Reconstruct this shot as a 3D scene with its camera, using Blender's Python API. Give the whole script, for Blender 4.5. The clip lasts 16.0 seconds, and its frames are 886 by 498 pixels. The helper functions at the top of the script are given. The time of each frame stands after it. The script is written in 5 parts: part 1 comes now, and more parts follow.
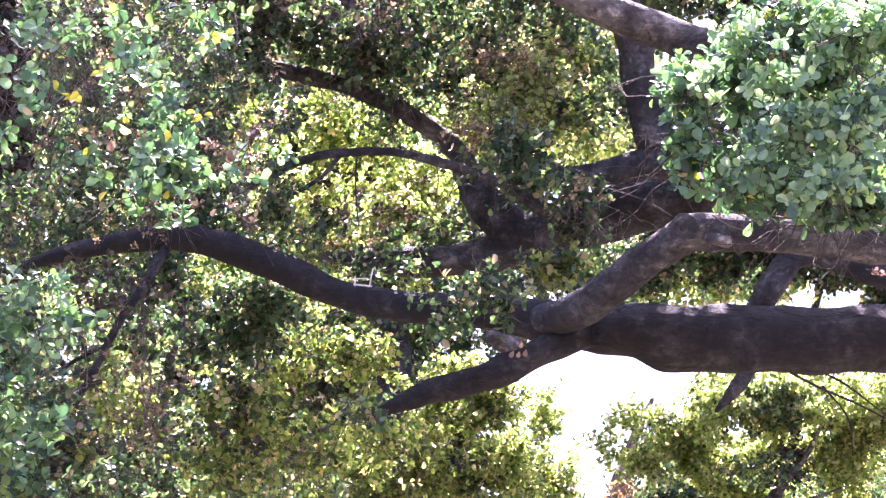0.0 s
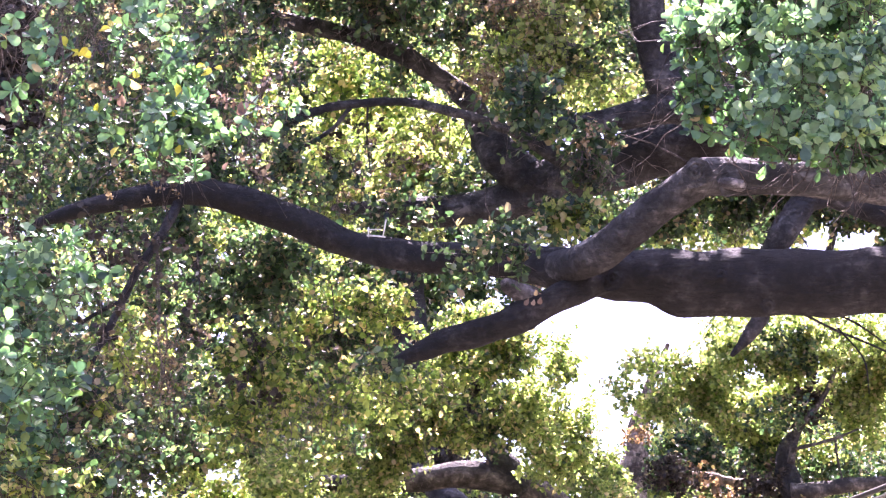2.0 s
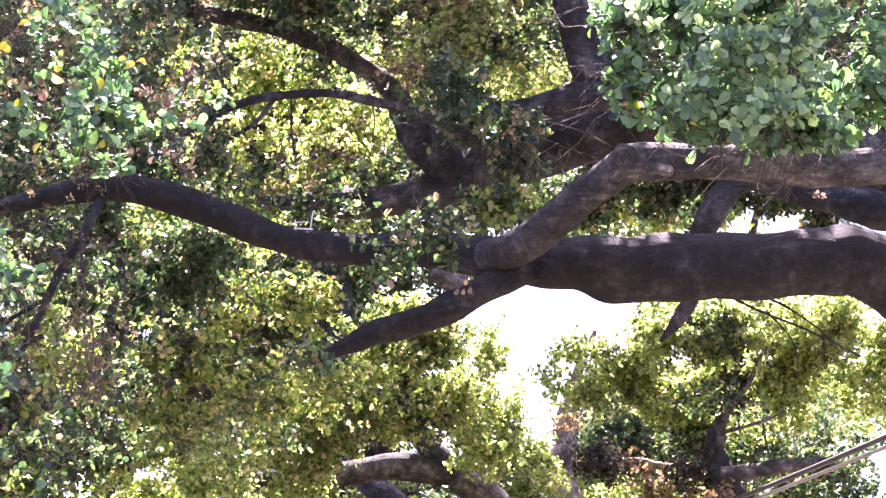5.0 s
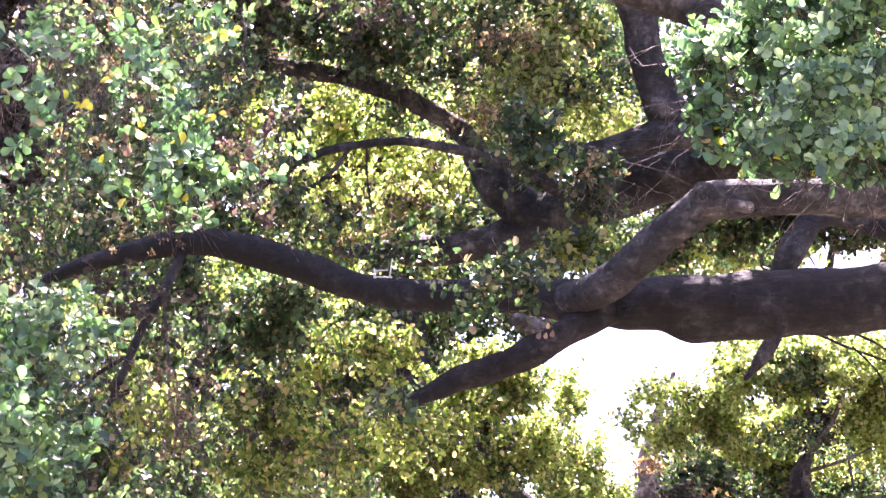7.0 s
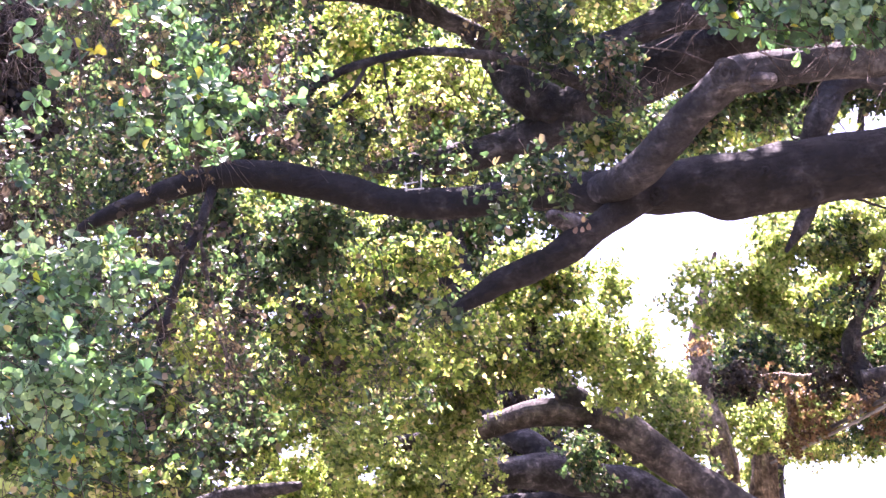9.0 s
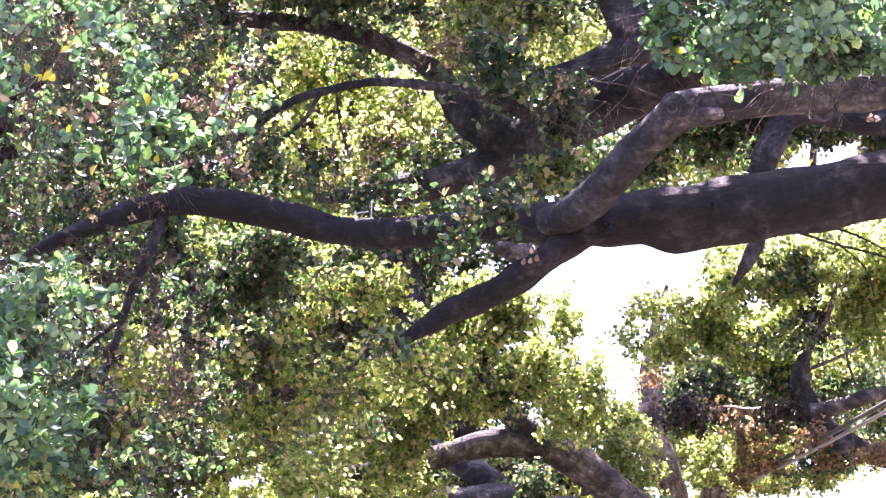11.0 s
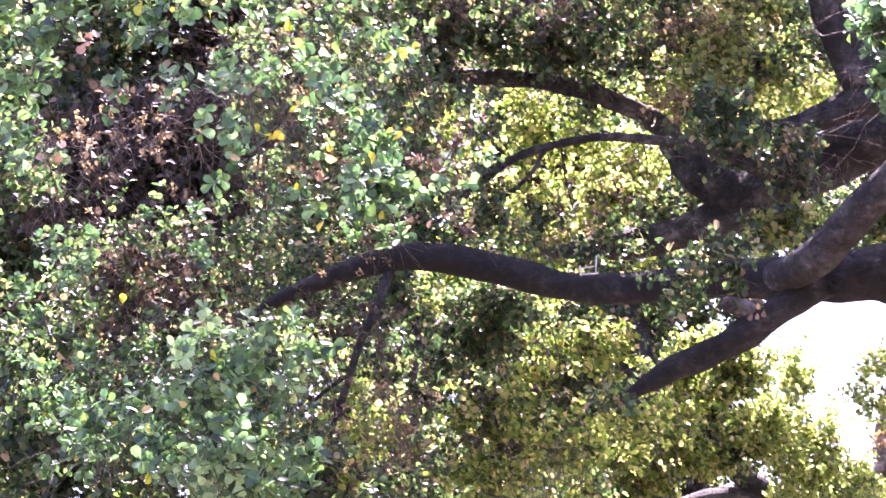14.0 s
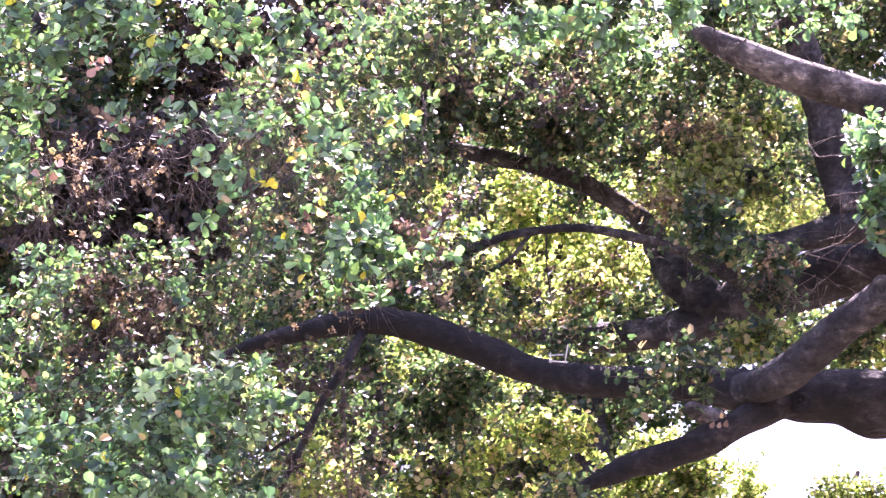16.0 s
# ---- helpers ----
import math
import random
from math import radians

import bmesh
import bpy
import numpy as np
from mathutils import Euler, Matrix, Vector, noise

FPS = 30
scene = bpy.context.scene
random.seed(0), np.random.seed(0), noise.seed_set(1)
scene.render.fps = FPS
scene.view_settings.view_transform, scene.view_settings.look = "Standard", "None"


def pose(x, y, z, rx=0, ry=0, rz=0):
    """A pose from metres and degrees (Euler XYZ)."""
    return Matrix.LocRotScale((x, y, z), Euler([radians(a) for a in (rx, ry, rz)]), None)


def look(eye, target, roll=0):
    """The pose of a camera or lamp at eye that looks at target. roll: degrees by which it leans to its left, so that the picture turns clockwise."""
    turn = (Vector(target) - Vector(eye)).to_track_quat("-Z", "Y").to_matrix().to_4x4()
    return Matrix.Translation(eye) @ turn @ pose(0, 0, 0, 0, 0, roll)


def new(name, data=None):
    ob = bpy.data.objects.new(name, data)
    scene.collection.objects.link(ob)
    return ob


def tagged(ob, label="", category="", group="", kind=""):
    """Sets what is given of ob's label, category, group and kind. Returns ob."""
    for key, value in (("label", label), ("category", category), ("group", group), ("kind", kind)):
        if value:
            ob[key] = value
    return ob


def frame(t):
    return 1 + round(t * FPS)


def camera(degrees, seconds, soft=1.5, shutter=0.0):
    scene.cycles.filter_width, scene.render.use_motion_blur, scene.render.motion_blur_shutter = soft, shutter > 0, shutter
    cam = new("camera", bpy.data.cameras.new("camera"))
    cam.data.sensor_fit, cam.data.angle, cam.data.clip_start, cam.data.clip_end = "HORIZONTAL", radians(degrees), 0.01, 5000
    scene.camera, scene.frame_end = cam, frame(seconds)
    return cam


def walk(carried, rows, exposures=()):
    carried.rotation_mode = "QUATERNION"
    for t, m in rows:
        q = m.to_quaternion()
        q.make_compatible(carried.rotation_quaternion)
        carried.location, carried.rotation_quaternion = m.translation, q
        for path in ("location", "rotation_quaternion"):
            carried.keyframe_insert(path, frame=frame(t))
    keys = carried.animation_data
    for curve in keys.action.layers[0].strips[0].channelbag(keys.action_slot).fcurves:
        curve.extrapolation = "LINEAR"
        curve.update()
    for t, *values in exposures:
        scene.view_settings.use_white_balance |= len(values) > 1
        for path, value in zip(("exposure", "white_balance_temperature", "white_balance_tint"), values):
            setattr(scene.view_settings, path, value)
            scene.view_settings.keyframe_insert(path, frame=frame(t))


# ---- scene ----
# ---------------------------------------------------------------- camera
cam = camera(28.385, 16.0, soft=1.3, shutter=0.4)
walk(cam, [
    (0.0, look((0.0000, -0.0000, 1.6000), (0.0000, 9.3969, 5.0203), -0.000)),
    (0.5, look((0.0012, 0.0044, 1.6010), (-0.0478, 9.4310, 4.9382), -0.209)),
    (1.0, look((0.0015, 0.0078, 1.6023), (-0.0915, 9.4716, 4.8314), -0.350)),
    (1.5, look((0.0004, 0.0055, 1.6008), (-0.1045, 9.4942, 4.7558), -0.518)),
    (2.0, look((-0.0002, 0.0053, 1.6010), (-0.0790, 9.4962, 4.7502), -0.917)),
    (2.5, look((0.0009, 0.0130, 1.6046), (-0.0287, 9.4916, 4.7914), -1.492)),
    (3.0, look((0.0003, 0.0139, 1.6037), (0.0447, 9.4808, 4.8247), -2.177)),
    (3.5, look((0.0017, 0.0232, 1.6074), (0.1439, 9.4943, 4.8133), -2.753)),
    (4.0, look((0.0019, 0.0318, 1.6112), (0.2981, 9.5190, 4.7583), -3.069)),
    (4.2, look((0.0023, 0.0378, 1.6137), (0.3751, 9.5313, 4.7338), -3.036)),
    (6.3, look((-0.0905, 0.0776, 1.6088), (0.1088, 9.5874, 4.6949), -2.039)),
    (6.5, look((-0.0878, 0.0619, 1.6052), (-0.0007, 9.5525, 4.7551), -2.368)),
    (7.0, look((-0.0783, 0.0810, 1.6114), (-0.1067, 9.4967, 4.9796), -3.907)),
    (7.5, look((-0.0776, 0.0839, 1.6097), (-0.1358, 9.4563, 5.0959), -5.588)),
    (8.0, look((-0.0763, 0.0839, 1.6023), (-0.2747, 9.4930, 4.9830), -7.091)),
    (8.5, look((-0.0765, 0.0841, 1.6036), (-0.4002, 9.5756, 4.7350), -8.603)),
    (9.0, look((-0.0696, 0.0763, 1.6028), (-0.3594, 9.6429, 4.5004), -9.747)),
    (9.5, look((-0.0685, 0.0704, 1.6037), (-0.1687, 9.6675, 4.4119), -10.263)),
    (9.7, look((-0.0660, 0.0681, 1.6034), (-0.0755, 9.6644, 4.4160), -10.254)),
    (11.8, look((-0.0161, 0.0246, 1.5652), (-0.1675, 9.5114, 4.7237), -8.691)),
    (12.0, look((-0.0194, 0.0263, 1.5674), (-0.2811, 9.5023, 4.7512), -8.747)),
    (12.5, look((-0.0198, 0.0277, 1.5702), (-0.5397, 9.4849, 4.7781), -8.921)),
    (13.0, look((-0.0150, 0.0255, 1.5722), (-0.7673, 9.4654, 4.7851), -8.747)),
    (13.5, look((-0.0095, 0.0171, 1.5702), (-1.0278, 9.3976, 4.8822), -8.140)),
    (14.0, look((0.0019, 0.0227, 1.5748), (-1.2516, 9.3092, 5.0663), -7.075)),
    (14.5, look((-0.0078, 0.0286, 1.5726), (-1.3758, 9.2234, 5.2584), -5.450)),
    (15.0, look((-0.0152, -0.0052, 1.5505), (-1.3865, 9.1362, 5.3656), -2.974)),
    (15.5, look((-0.0175, 0.0006, 1.5508), (-1.2691, 9.1431, 5.4043), -0.879)),
    (16.0, look((-0.0186, -0.0118, 1.5460), (-1.0837, 9.1457, 5.4196), 0.023)),
], exposures=((0.0, 3.29, 5940, 51), (4.0, 3.29, 6080, 50), (6.5, 3.31, 6310, 49), (8.0, 3.29, 6100, 51), (9.5, 3.28, 6090, 54), (12.5, 3.29, 5960, 52), (14.5, 3.25, 6170, 58), (16.0, 3.25, 6170, 58)))

# ---------------------------------------------------------------- light
SUN_AZ, SUN_EL = 10.0, 64.0  # degrees: bearing from +y towards +x, height
world = bpy.data.worlds.new("sky")
scene.world = world
world.use_nodes = True
sky = world.node_tree.nodes.new("ShaderNodeTexSky")
sky.sky_type, sky.sun_disc = "NISHITA", False
sky.sun_elevation, sky.sun_rotation = radians(SUN_EL), radians(SUN_AZ)
sky.dust_density = 3.0
back = world.node_tree.nodes["Background"]
back.inputs["Strength"].default_value = 0.075
world.node_tree.links.new(sky.outputs["Color"], back.inputs["Color"])

lamp = bpy.data.lights.new("sun", "SUN")
lamp.energy, lamp.angle, lamp.color = 5.0, radians(0.5), (1.0, 0.94, 0.84)
toward = Vector((math.sin(radians(SUN_AZ)) * math.cos(radians(SUN_EL)), math.cos(radians(SUN_AZ)) * math.cos(radians(SUN_EL)), math.sin(radians(SUN_EL))))
sun = new("sun", lamp)
sun.matrix_world = look(toward * 40, (0, 0, 0))


# ---------------------------------------------------------------- materials
def material(name):
    mat = bpy.data.materials.new(name)
    mat.use_nodes = True
    tree = mat.node_tree
    bsdf = tree.nodes["Principled BSDF"]

    def node(kind, **sets):
        n = tree.nodes.new(kind)
        for key, value in sets.items():
            n.inputs[key.replace("_", " ")].default_value = value
        return n

    return mat, tree, bsdf, node


def ramp(tree, stops):
    n = tree.nodes.new("ShaderNodeValToRGB")
    el = n.color_ramp.elements
    while len(el) < len(stops):
        el.new(0.5)
    for e, (at, c) in zip(el, stops):
        e.position, e.color = at, (*c, 1)
    return n


def leaf_material(name, stops, through_gain, rough, share, coat):
    """Leaves: each leaf takes its own tone; light comes through them."""
    mat, tree, bsdf, node = material(name)
    link = tree.links.new
    geo, info = node("ShaderNodeNewGeometry"), node("ShaderNodeObjectInfo")
    add = node("ShaderNodeMath")
    add.operation = "ADD"
    link(geo.outputs["Random Per Island"], add.inputs[0])
    link(info.outputs["Random"], add.inputs[1])
    frac = node("ShaderNodeMath")
    frac.operation = "FRACT"
    link(add.outputs[0], frac.inputs[0])
    tone = ramp(tree, stops)
    link(frac.outputs[0], tone.inputs[0])
    blotch = node("ShaderNodeTexNoise", Scale=55.0, Detail=3.0)
    coord = node("ShaderNodeTexCoord")
    link(coord.outputs["Object"], blotch.inputs["Vector"])
    hsv = node("ShaderNodeHueSaturation")
    shade = node("ShaderNodeMapRange")
    shade.inputs["To Min"].default_value, shade.inputs["To Max"].default_value = 0.7, 1.35
    link(blotch.outputs["Fac"], shade.inputs["Value"])
    link(shade.outputs[0], hsv.inputs["Value"])
    link(tone.outputs["Color"], hsv.inputs["Color"])
    link(hsv.outputs["Color"], bsdf.inputs["Base Color"])
    bsdf.inputs["Roughness"].default_value = rough
    bsdf.inputs["Coat Weight"].default_value, bsdf.inputs["Coat Roughness"].default_value = coat * 0.6, 0.28
    bsdf.inputs["Specular IOR Level"].default_value = 0.45
    warm = node("ShaderNodeMix")
    warm.data_type, warm.blend_type = "RGBA", "MULTIPLY"
    warm.inputs["Factor"].default_value, warm.clamp_result = 1.0, True
    link(hsv.outputs["Color"], warm.inputs["A"])
    warm.inputs["B"].default_value = (*through_gain, 1)
    clear = node("ShaderNodeBsdfTranslucent")
    link(warm.outputs["Result"], clear.inputs["Color"])
    mix = node("ShaderNodeMixShader")
    mix.inputs[0].default_value = share
    link(bsdf.outputs[0], mix.inputs[1])
    link(clear.outputs[0], mix.inputs[2])
    link(mix.outputs[0], tree.nodes["Material Output"].inputs["Surface"])
    return mat


def bark_material(name, dark, mid, pale, scale=1.0, grain_axis=(0.3, 1.0, 1.0)):
    mat, tree, bsdf, node = material(name)
    link = tree.links.new
    coord = node("ShaderNodeTexCoord")
    stretch = node("ShaderNodeMapping", Scale=grain_axis)
    link(coord.outputs["Object"], stretch.inputs["Vector"])
    big = node("ShaderNodeTexNoise", Scale=4.6 * scale, Detail=8.0, Roughness=0.7)
    fine = node("ShaderNodeTexNoise", Scale=45.0 * scale, Detail=5.0, Roughness=0.7)
    crack = node("ShaderNodeTexVoronoi", Scale=15.0 * scale)
    crack.feature = "DISTANCE_TO_EDGE"
    warp = node("ShaderNodeMix")
    warp.data_type, warp.blend_type = "RGBA", "ADD"
    warp.inputs["Factor"].default_value = 0.12
    link(stretch.outputs[0], warp.inputs["A"])
    link(fine.outputs["Color"], warp.inputs["B"])
    link(coord.outputs["Object"], big.inputs["Vector"])
    link(stretch.outputs[0], fine.inputs["Vector"])
    link(warp.outputs["Result"], crack.inputs["Vector"])
    tone = ramp(tree, [(0.41, dark), (0.52, mid), (0.61, pale)])
    link(big.outputs["Fac"], tone.inputs[0])
    edge = ramp(tree, [(0.0, (0.55, 0.55, 0.55)), (0.18, (1, 1, 1))])
    link(crack.outputs["Distance"], edge.inputs[0])
    mul = node("ShaderNodeMix")
    mul.data_type, mul.blend_type = "RGBA", "MULTIPLY"
    mul.inputs["Factor"].default_value = 0.6
    link(tone.outputs["Color"], mul.inputs["A"])
    link(edge.outputs["Color"], mul.inputs["B"])
    grain = node("ShaderNodeMix")
    grain.data_type, grain.blend_type = "RGBA", "OVERLAY"
    grain.inputs["Factor"].default_value = 0.6
    link(mul.outputs["Result"], grain.inputs["A"])
    link(fine.outputs["Fac"], grain.inputs["B"])
    peel = node("ShaderNodeTexNoise", Scale=13.0 * scale, Detail=6.0, Roughness=0.65, Distortion=0.6)
    link(coord.outputs["Object"], peel.inputs["Vector"])
    plate = ramp(tree, [(0.36, (0.42, 0.40, 0.40)), (0.45, (0.88, 0.88, 0.88)), (0.55, (1.0, 1.0, 1.0)), (0.585, (1.9, 1.86, 1.86)), (0.70, (2.3, 2.2, 2.15))])
    link(peel.outputs["Fac"], plate.inputs[0])
    worn = node("ShaderNodeMix")
    worn.data_type, worn.blend_type = "RGBA", "MULTIPLY"
    worn.inputs["Factor"].default_value = 0.85
    link(grain.outputs["Result"], worn.inputs["A"])
    link(plate.outputs["Color"], worn.inputs["B"])
    link(worn.outputs["Result"], bsdf.inputs["Base Color"])
    bsdf.inputs["Roughness"].default_value = 0.85
    bump0 = node("ShaderNodeBump", Strength=0.7, Distance=0.02)
    link(peel.outputs["Fac"], bump0.inputs["Height"])
    bump1 = node("ShaderNodeBump", Strength=0.9, Distance=0.03)
    bump2 = node("ShaderNodeBump", Strength=0.8, Distance=0.012)
    link(crack.outputs["Distance"], bump1.inputs["Height"])
    link(fine.outputs["Fac"], bump2.inputs["Height"])
    link(bump0.outputs[0], bump1.inputs["Normal"])
    link(bump1.outputs[0], bump2.inputs["Normal"])
    link(bump2.outputs[0], bsdf.inputs["Normal"])
    return mat


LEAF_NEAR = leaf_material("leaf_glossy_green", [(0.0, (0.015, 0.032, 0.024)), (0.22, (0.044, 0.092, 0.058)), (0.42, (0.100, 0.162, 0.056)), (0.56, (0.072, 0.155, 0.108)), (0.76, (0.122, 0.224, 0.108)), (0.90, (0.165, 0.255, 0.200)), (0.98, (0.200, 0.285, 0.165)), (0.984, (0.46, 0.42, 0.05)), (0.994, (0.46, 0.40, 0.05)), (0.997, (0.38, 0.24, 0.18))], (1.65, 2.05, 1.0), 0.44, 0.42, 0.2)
# near leaf again, lightened to stand for light on it
LEAF_NEAR_LIT = leaf_material("leaf_fresh_green", [(0.0, (0.042, 0.082, 0.056)), (0.30, (0.118, 0.200, 0.128)), (0.62, (0.200, 0.310, 0.190)), (0.86, (0.285, 0.395, 0.240)), (1.0, (0.34, 0.42, 0.19))], (1.7, 1.95, 1.1), 0.42, 0.45, 0.2)
# same leaf lightened and yellowed to stand for sunlight
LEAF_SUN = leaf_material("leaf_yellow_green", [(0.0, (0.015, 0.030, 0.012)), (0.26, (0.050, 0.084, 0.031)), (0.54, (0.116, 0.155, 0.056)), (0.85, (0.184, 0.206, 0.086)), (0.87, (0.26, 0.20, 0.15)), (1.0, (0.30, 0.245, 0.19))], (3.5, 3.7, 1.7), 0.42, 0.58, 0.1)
# pale leaf of the trees behind; on spreading_tree it stands for sunlight
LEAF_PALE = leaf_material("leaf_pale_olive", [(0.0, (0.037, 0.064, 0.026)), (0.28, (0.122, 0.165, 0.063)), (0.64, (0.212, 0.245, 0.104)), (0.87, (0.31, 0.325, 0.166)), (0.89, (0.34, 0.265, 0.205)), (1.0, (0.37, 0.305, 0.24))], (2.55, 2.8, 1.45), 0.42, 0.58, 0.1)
# same leaf darkened to stand for shade
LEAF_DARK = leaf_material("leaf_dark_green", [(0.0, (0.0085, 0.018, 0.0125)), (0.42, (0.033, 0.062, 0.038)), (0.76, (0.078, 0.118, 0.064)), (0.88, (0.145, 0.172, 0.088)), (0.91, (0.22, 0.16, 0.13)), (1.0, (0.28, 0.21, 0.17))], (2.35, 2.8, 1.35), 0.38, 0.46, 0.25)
LEAF_RUST = leaf_material("leaf_rusty_brown", [(0.0, (0.05, 0.034, 0.020)), (0.4, (0.15, 0.098, 0.056)), (0.75, (0.25, 0.165, 0.095)), (1.0, (0.16, 0.17, 0.06))], (2.0, 1.9, 1.4), 0.6, 0.4, 0.0)
LEAF_DRY = leaf_material("leaf_dry_brown", [(0.0, (0.11, 0.072, 0.055)), (0.5, (0.25, 0.175, 0.135)), (0.85, (0.38, 0.29, 0.235)), (1.0, (0.30, 0.24, 0.12))], (1.1, 0.98, 0.82), 0.7, 0.25, 0.0)
LEAF_FLECK = leaf_material("leaf_dry_straw", [(0.0, (0.10, 0.075, 0.04)), (0.5, (0.24, 0.185, 0.095)), (0.85, (0.38, 0.31, 0.19)), (1.0, (0.40, 0.28, 0.22))], (1.5, 1.35, 1.0), 0.6, 0.4, 0.0)
# withered brown, darkened to stand for deep shade as well
LEAF_WITHERED_SHADE = leaf_material("leaf_withered_brown", [(0.0, (0.016, 0.013, 0.012)), (0.5, (0.044, 0.038, 0.032)), (0.9, (0.085, 0.074, 0.060)), (1.0, (0.18, 0.15, 0.12))], (1.6, 1.45, 1.1), 0.6, 0.35, 0.0)
# bark lightened to stand for sunlight on it
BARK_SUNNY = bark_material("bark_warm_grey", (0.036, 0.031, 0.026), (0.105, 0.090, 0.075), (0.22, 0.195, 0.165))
# bark darkened to stand for the crown's shade
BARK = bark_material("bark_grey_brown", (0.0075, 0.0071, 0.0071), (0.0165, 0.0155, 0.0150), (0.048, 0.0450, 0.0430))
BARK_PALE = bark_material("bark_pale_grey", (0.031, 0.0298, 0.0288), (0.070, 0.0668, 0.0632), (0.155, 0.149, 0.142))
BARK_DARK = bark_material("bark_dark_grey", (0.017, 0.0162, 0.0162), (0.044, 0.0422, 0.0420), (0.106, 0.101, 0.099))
BARK_FURROWED = bark_material("bark_furrowed_brown", (0.13, 0.090, 0.066), (0.34, 0.255, 0.19), (0.52, 0.41, 0.33), 1.3, (1.0, 1.0, 0.12))
TWIG_PALE = bark_material("bare_twig_pale", (0.10, 0.080, 0.066), (0.25, 0.205, 0.17), (0.46, 0.39, 0.33), 3.0)
TWIG = bark_material("twig_bark", (0.055, 0.044, 0.038), (0.13, 0.105, 0.088), (0.25, 0.205, 0.175), 3.0)
CUT_WOOD = bark_material("weathered_cut_wood", (0.10, 0.089, 0.085), (0.21, 0.19, 0.182), (0.33, 0.305, 0.295), 1.6)


def plain_material(name, colour, rough, metal=0.0, scale=30.0):
    mat, tree, bsdf, node = material(name)
    n = node("ShaderNodeTexNoise", Scale=scale, Detail=4.0)
    coord = node("ShaderNodeTexCoord")
    tree.links.new(coord.outputs["Object"], n.inputs["Vector"])
    tone = ramp(tree, [(0.3, tuple(c * 0.7 for c in colour)), (0.7, tuple(min(1, c * 1.2) for c in colour))])
    tree.links.new(n.outputs["Fac"], tone.inputs[0])
    tree.links.new(tone.outputs["Color"], bsdf.inputs["Base Color"])
    bsdf.inputs["Roughness"].default_value, bsdf.inputs["Metallic"].default_value = rough, metal
    return mat


CABLE = plain_material("cable_black_rubber", (0.05, 0.045, 0.04), 0.5)
WIRE = plain_material("wire_grey_metal", (0.35, 0.33, 0.30), 0.45, 0.6)
WHITE = plain_material("white_weathered_plastic", (0.78, 0.77, 0.74), 0.5)
EARTH = plain_material("dry_earth_and_grass", (0.095, 0.080, 0.052), 0.95, 0.0, 1.5)


# ---------------------------------------------------------------- builders
def part(name, mesh, mat, parent, label="", kind=""):
    """Links a mesh as one part of a thing."""
    mesh.materials.clear()
    mesh.materials.append(mat)
    ob = new(name, mesh)
    ob.parent = parent
    ob.matrix_parent_inverse = parent.matrix_world.inverted()
    return tagged(ob, label=label, kind=kind)


def thing(name, base, label, category, group=""):
    ob = new(name)
    ob.empty_display_size = 0.2
    ob.matrix_world = Matrix.Translation(base)
    bpy.context.view_layer.update()
    return tagged(ob, label=label, category=category, group=group)


def mesh_from(name, verts, faces, smooth=True):
    me = bpy.data.meshes.new(name)
    me.from_pydata([tuple(v) for v in verts], [], faces)
    me.polygons.foreach_set("use_smooth", [smooth] * len(me.polygons))
    me.update()
    return me


def glide(points, step):
    """A smooth line through (point, radius) pairs: places and radii about step apart."""
    p = np.array([(*q, r) for q, r in points], float)
    p = np.vstack([2 * p[0] - p[1], p, 2 * p[-1] - p[-2]])
    out = []
    for i in range(1, len(p) - 2):
        a, b, c, d = p[i - 1:i + 3]
        n = max(2, int(np.linalg.norm(c[:3] - b[:3]) / step))
        t = np.linspace(0, 1, n, endpoint=False)[:, None]
        out.append(0.5 * (2 * b + (c - a) * t + (2 * a - 5 * b + 4 * c - d) * t**2 + (3 * b - a - 3 * c + d) * t**3))
    out = np.vstack([*out, p[-2:-1]])
    return out[:, :3], np.maximum(out[:, 3], 0.001)


def unit(v):
    return v / np.maximum(np.linalg.norm(v, axis=-1, keepdims=True), 1e-9)


def limb_mesh(name, points, step=0.03, sides=18, knobs=0.12, seed=0.0):
    """A limb: a tube that tapers from point to point, uneven and knobbly, closed at both ends."""
    line, rad = glide(points, step)
    mean = max(float(np.median(rad)), 0.03)
    last = unit(line[-1] - line[-2])
    dome = np.radians([25, 50, 70, 85])
    line = np.vstack([line, line[-1] + last * (rad[-1] * np.sin(dome))[:, None]])
    rad = np.concatenate([rad, rad[-1] * np.cos(dome)])
    tan = np.gradient(line, axis=0)
    tan /= np.linalg.norm(tan, axis=1)[:, None]
    side = np.cross(tan[0], (0.3, 0.5, 0.81))
    verts, faces = [], []
    for i in range(len(line)):
        side = side - tan[i] * (side @ tan[i])
        side /= np.linalg.norm(side)
        other = np.cross(tan[i], side)
        for k in range(sides):
            a = 2 * math.pi * k / sides
            way = math.cos(a) * side + math.sin(a) * other
            base = line[i] + way * rad[i]
            if knobs:
                q = Vector(base) * (0.55 / mean) + Vector((seed, seed, 0))
                q2 = Vector(base) * (1.9 / mean) + Vector((0, seed, seed))
                base = base + way * rad[i] * (knobs * 2.2 * noise.noise(q) + knobs * 0.22 * noise.noise(q2))
            verts.append(base)
        if i:
            o, u = (i - 1) * sides, i * sides
            faces += [(o + k, o + (k + 1) % sides, u + (k + 1) % sides, u + k) for k in range(sides)]
    faces.append(tuple(range(sides))[::-1])
    faces.append(tuple(range((len(line) - 1) * sides, len(line) * sides)))
    return mesh_from(name, verts, faces)


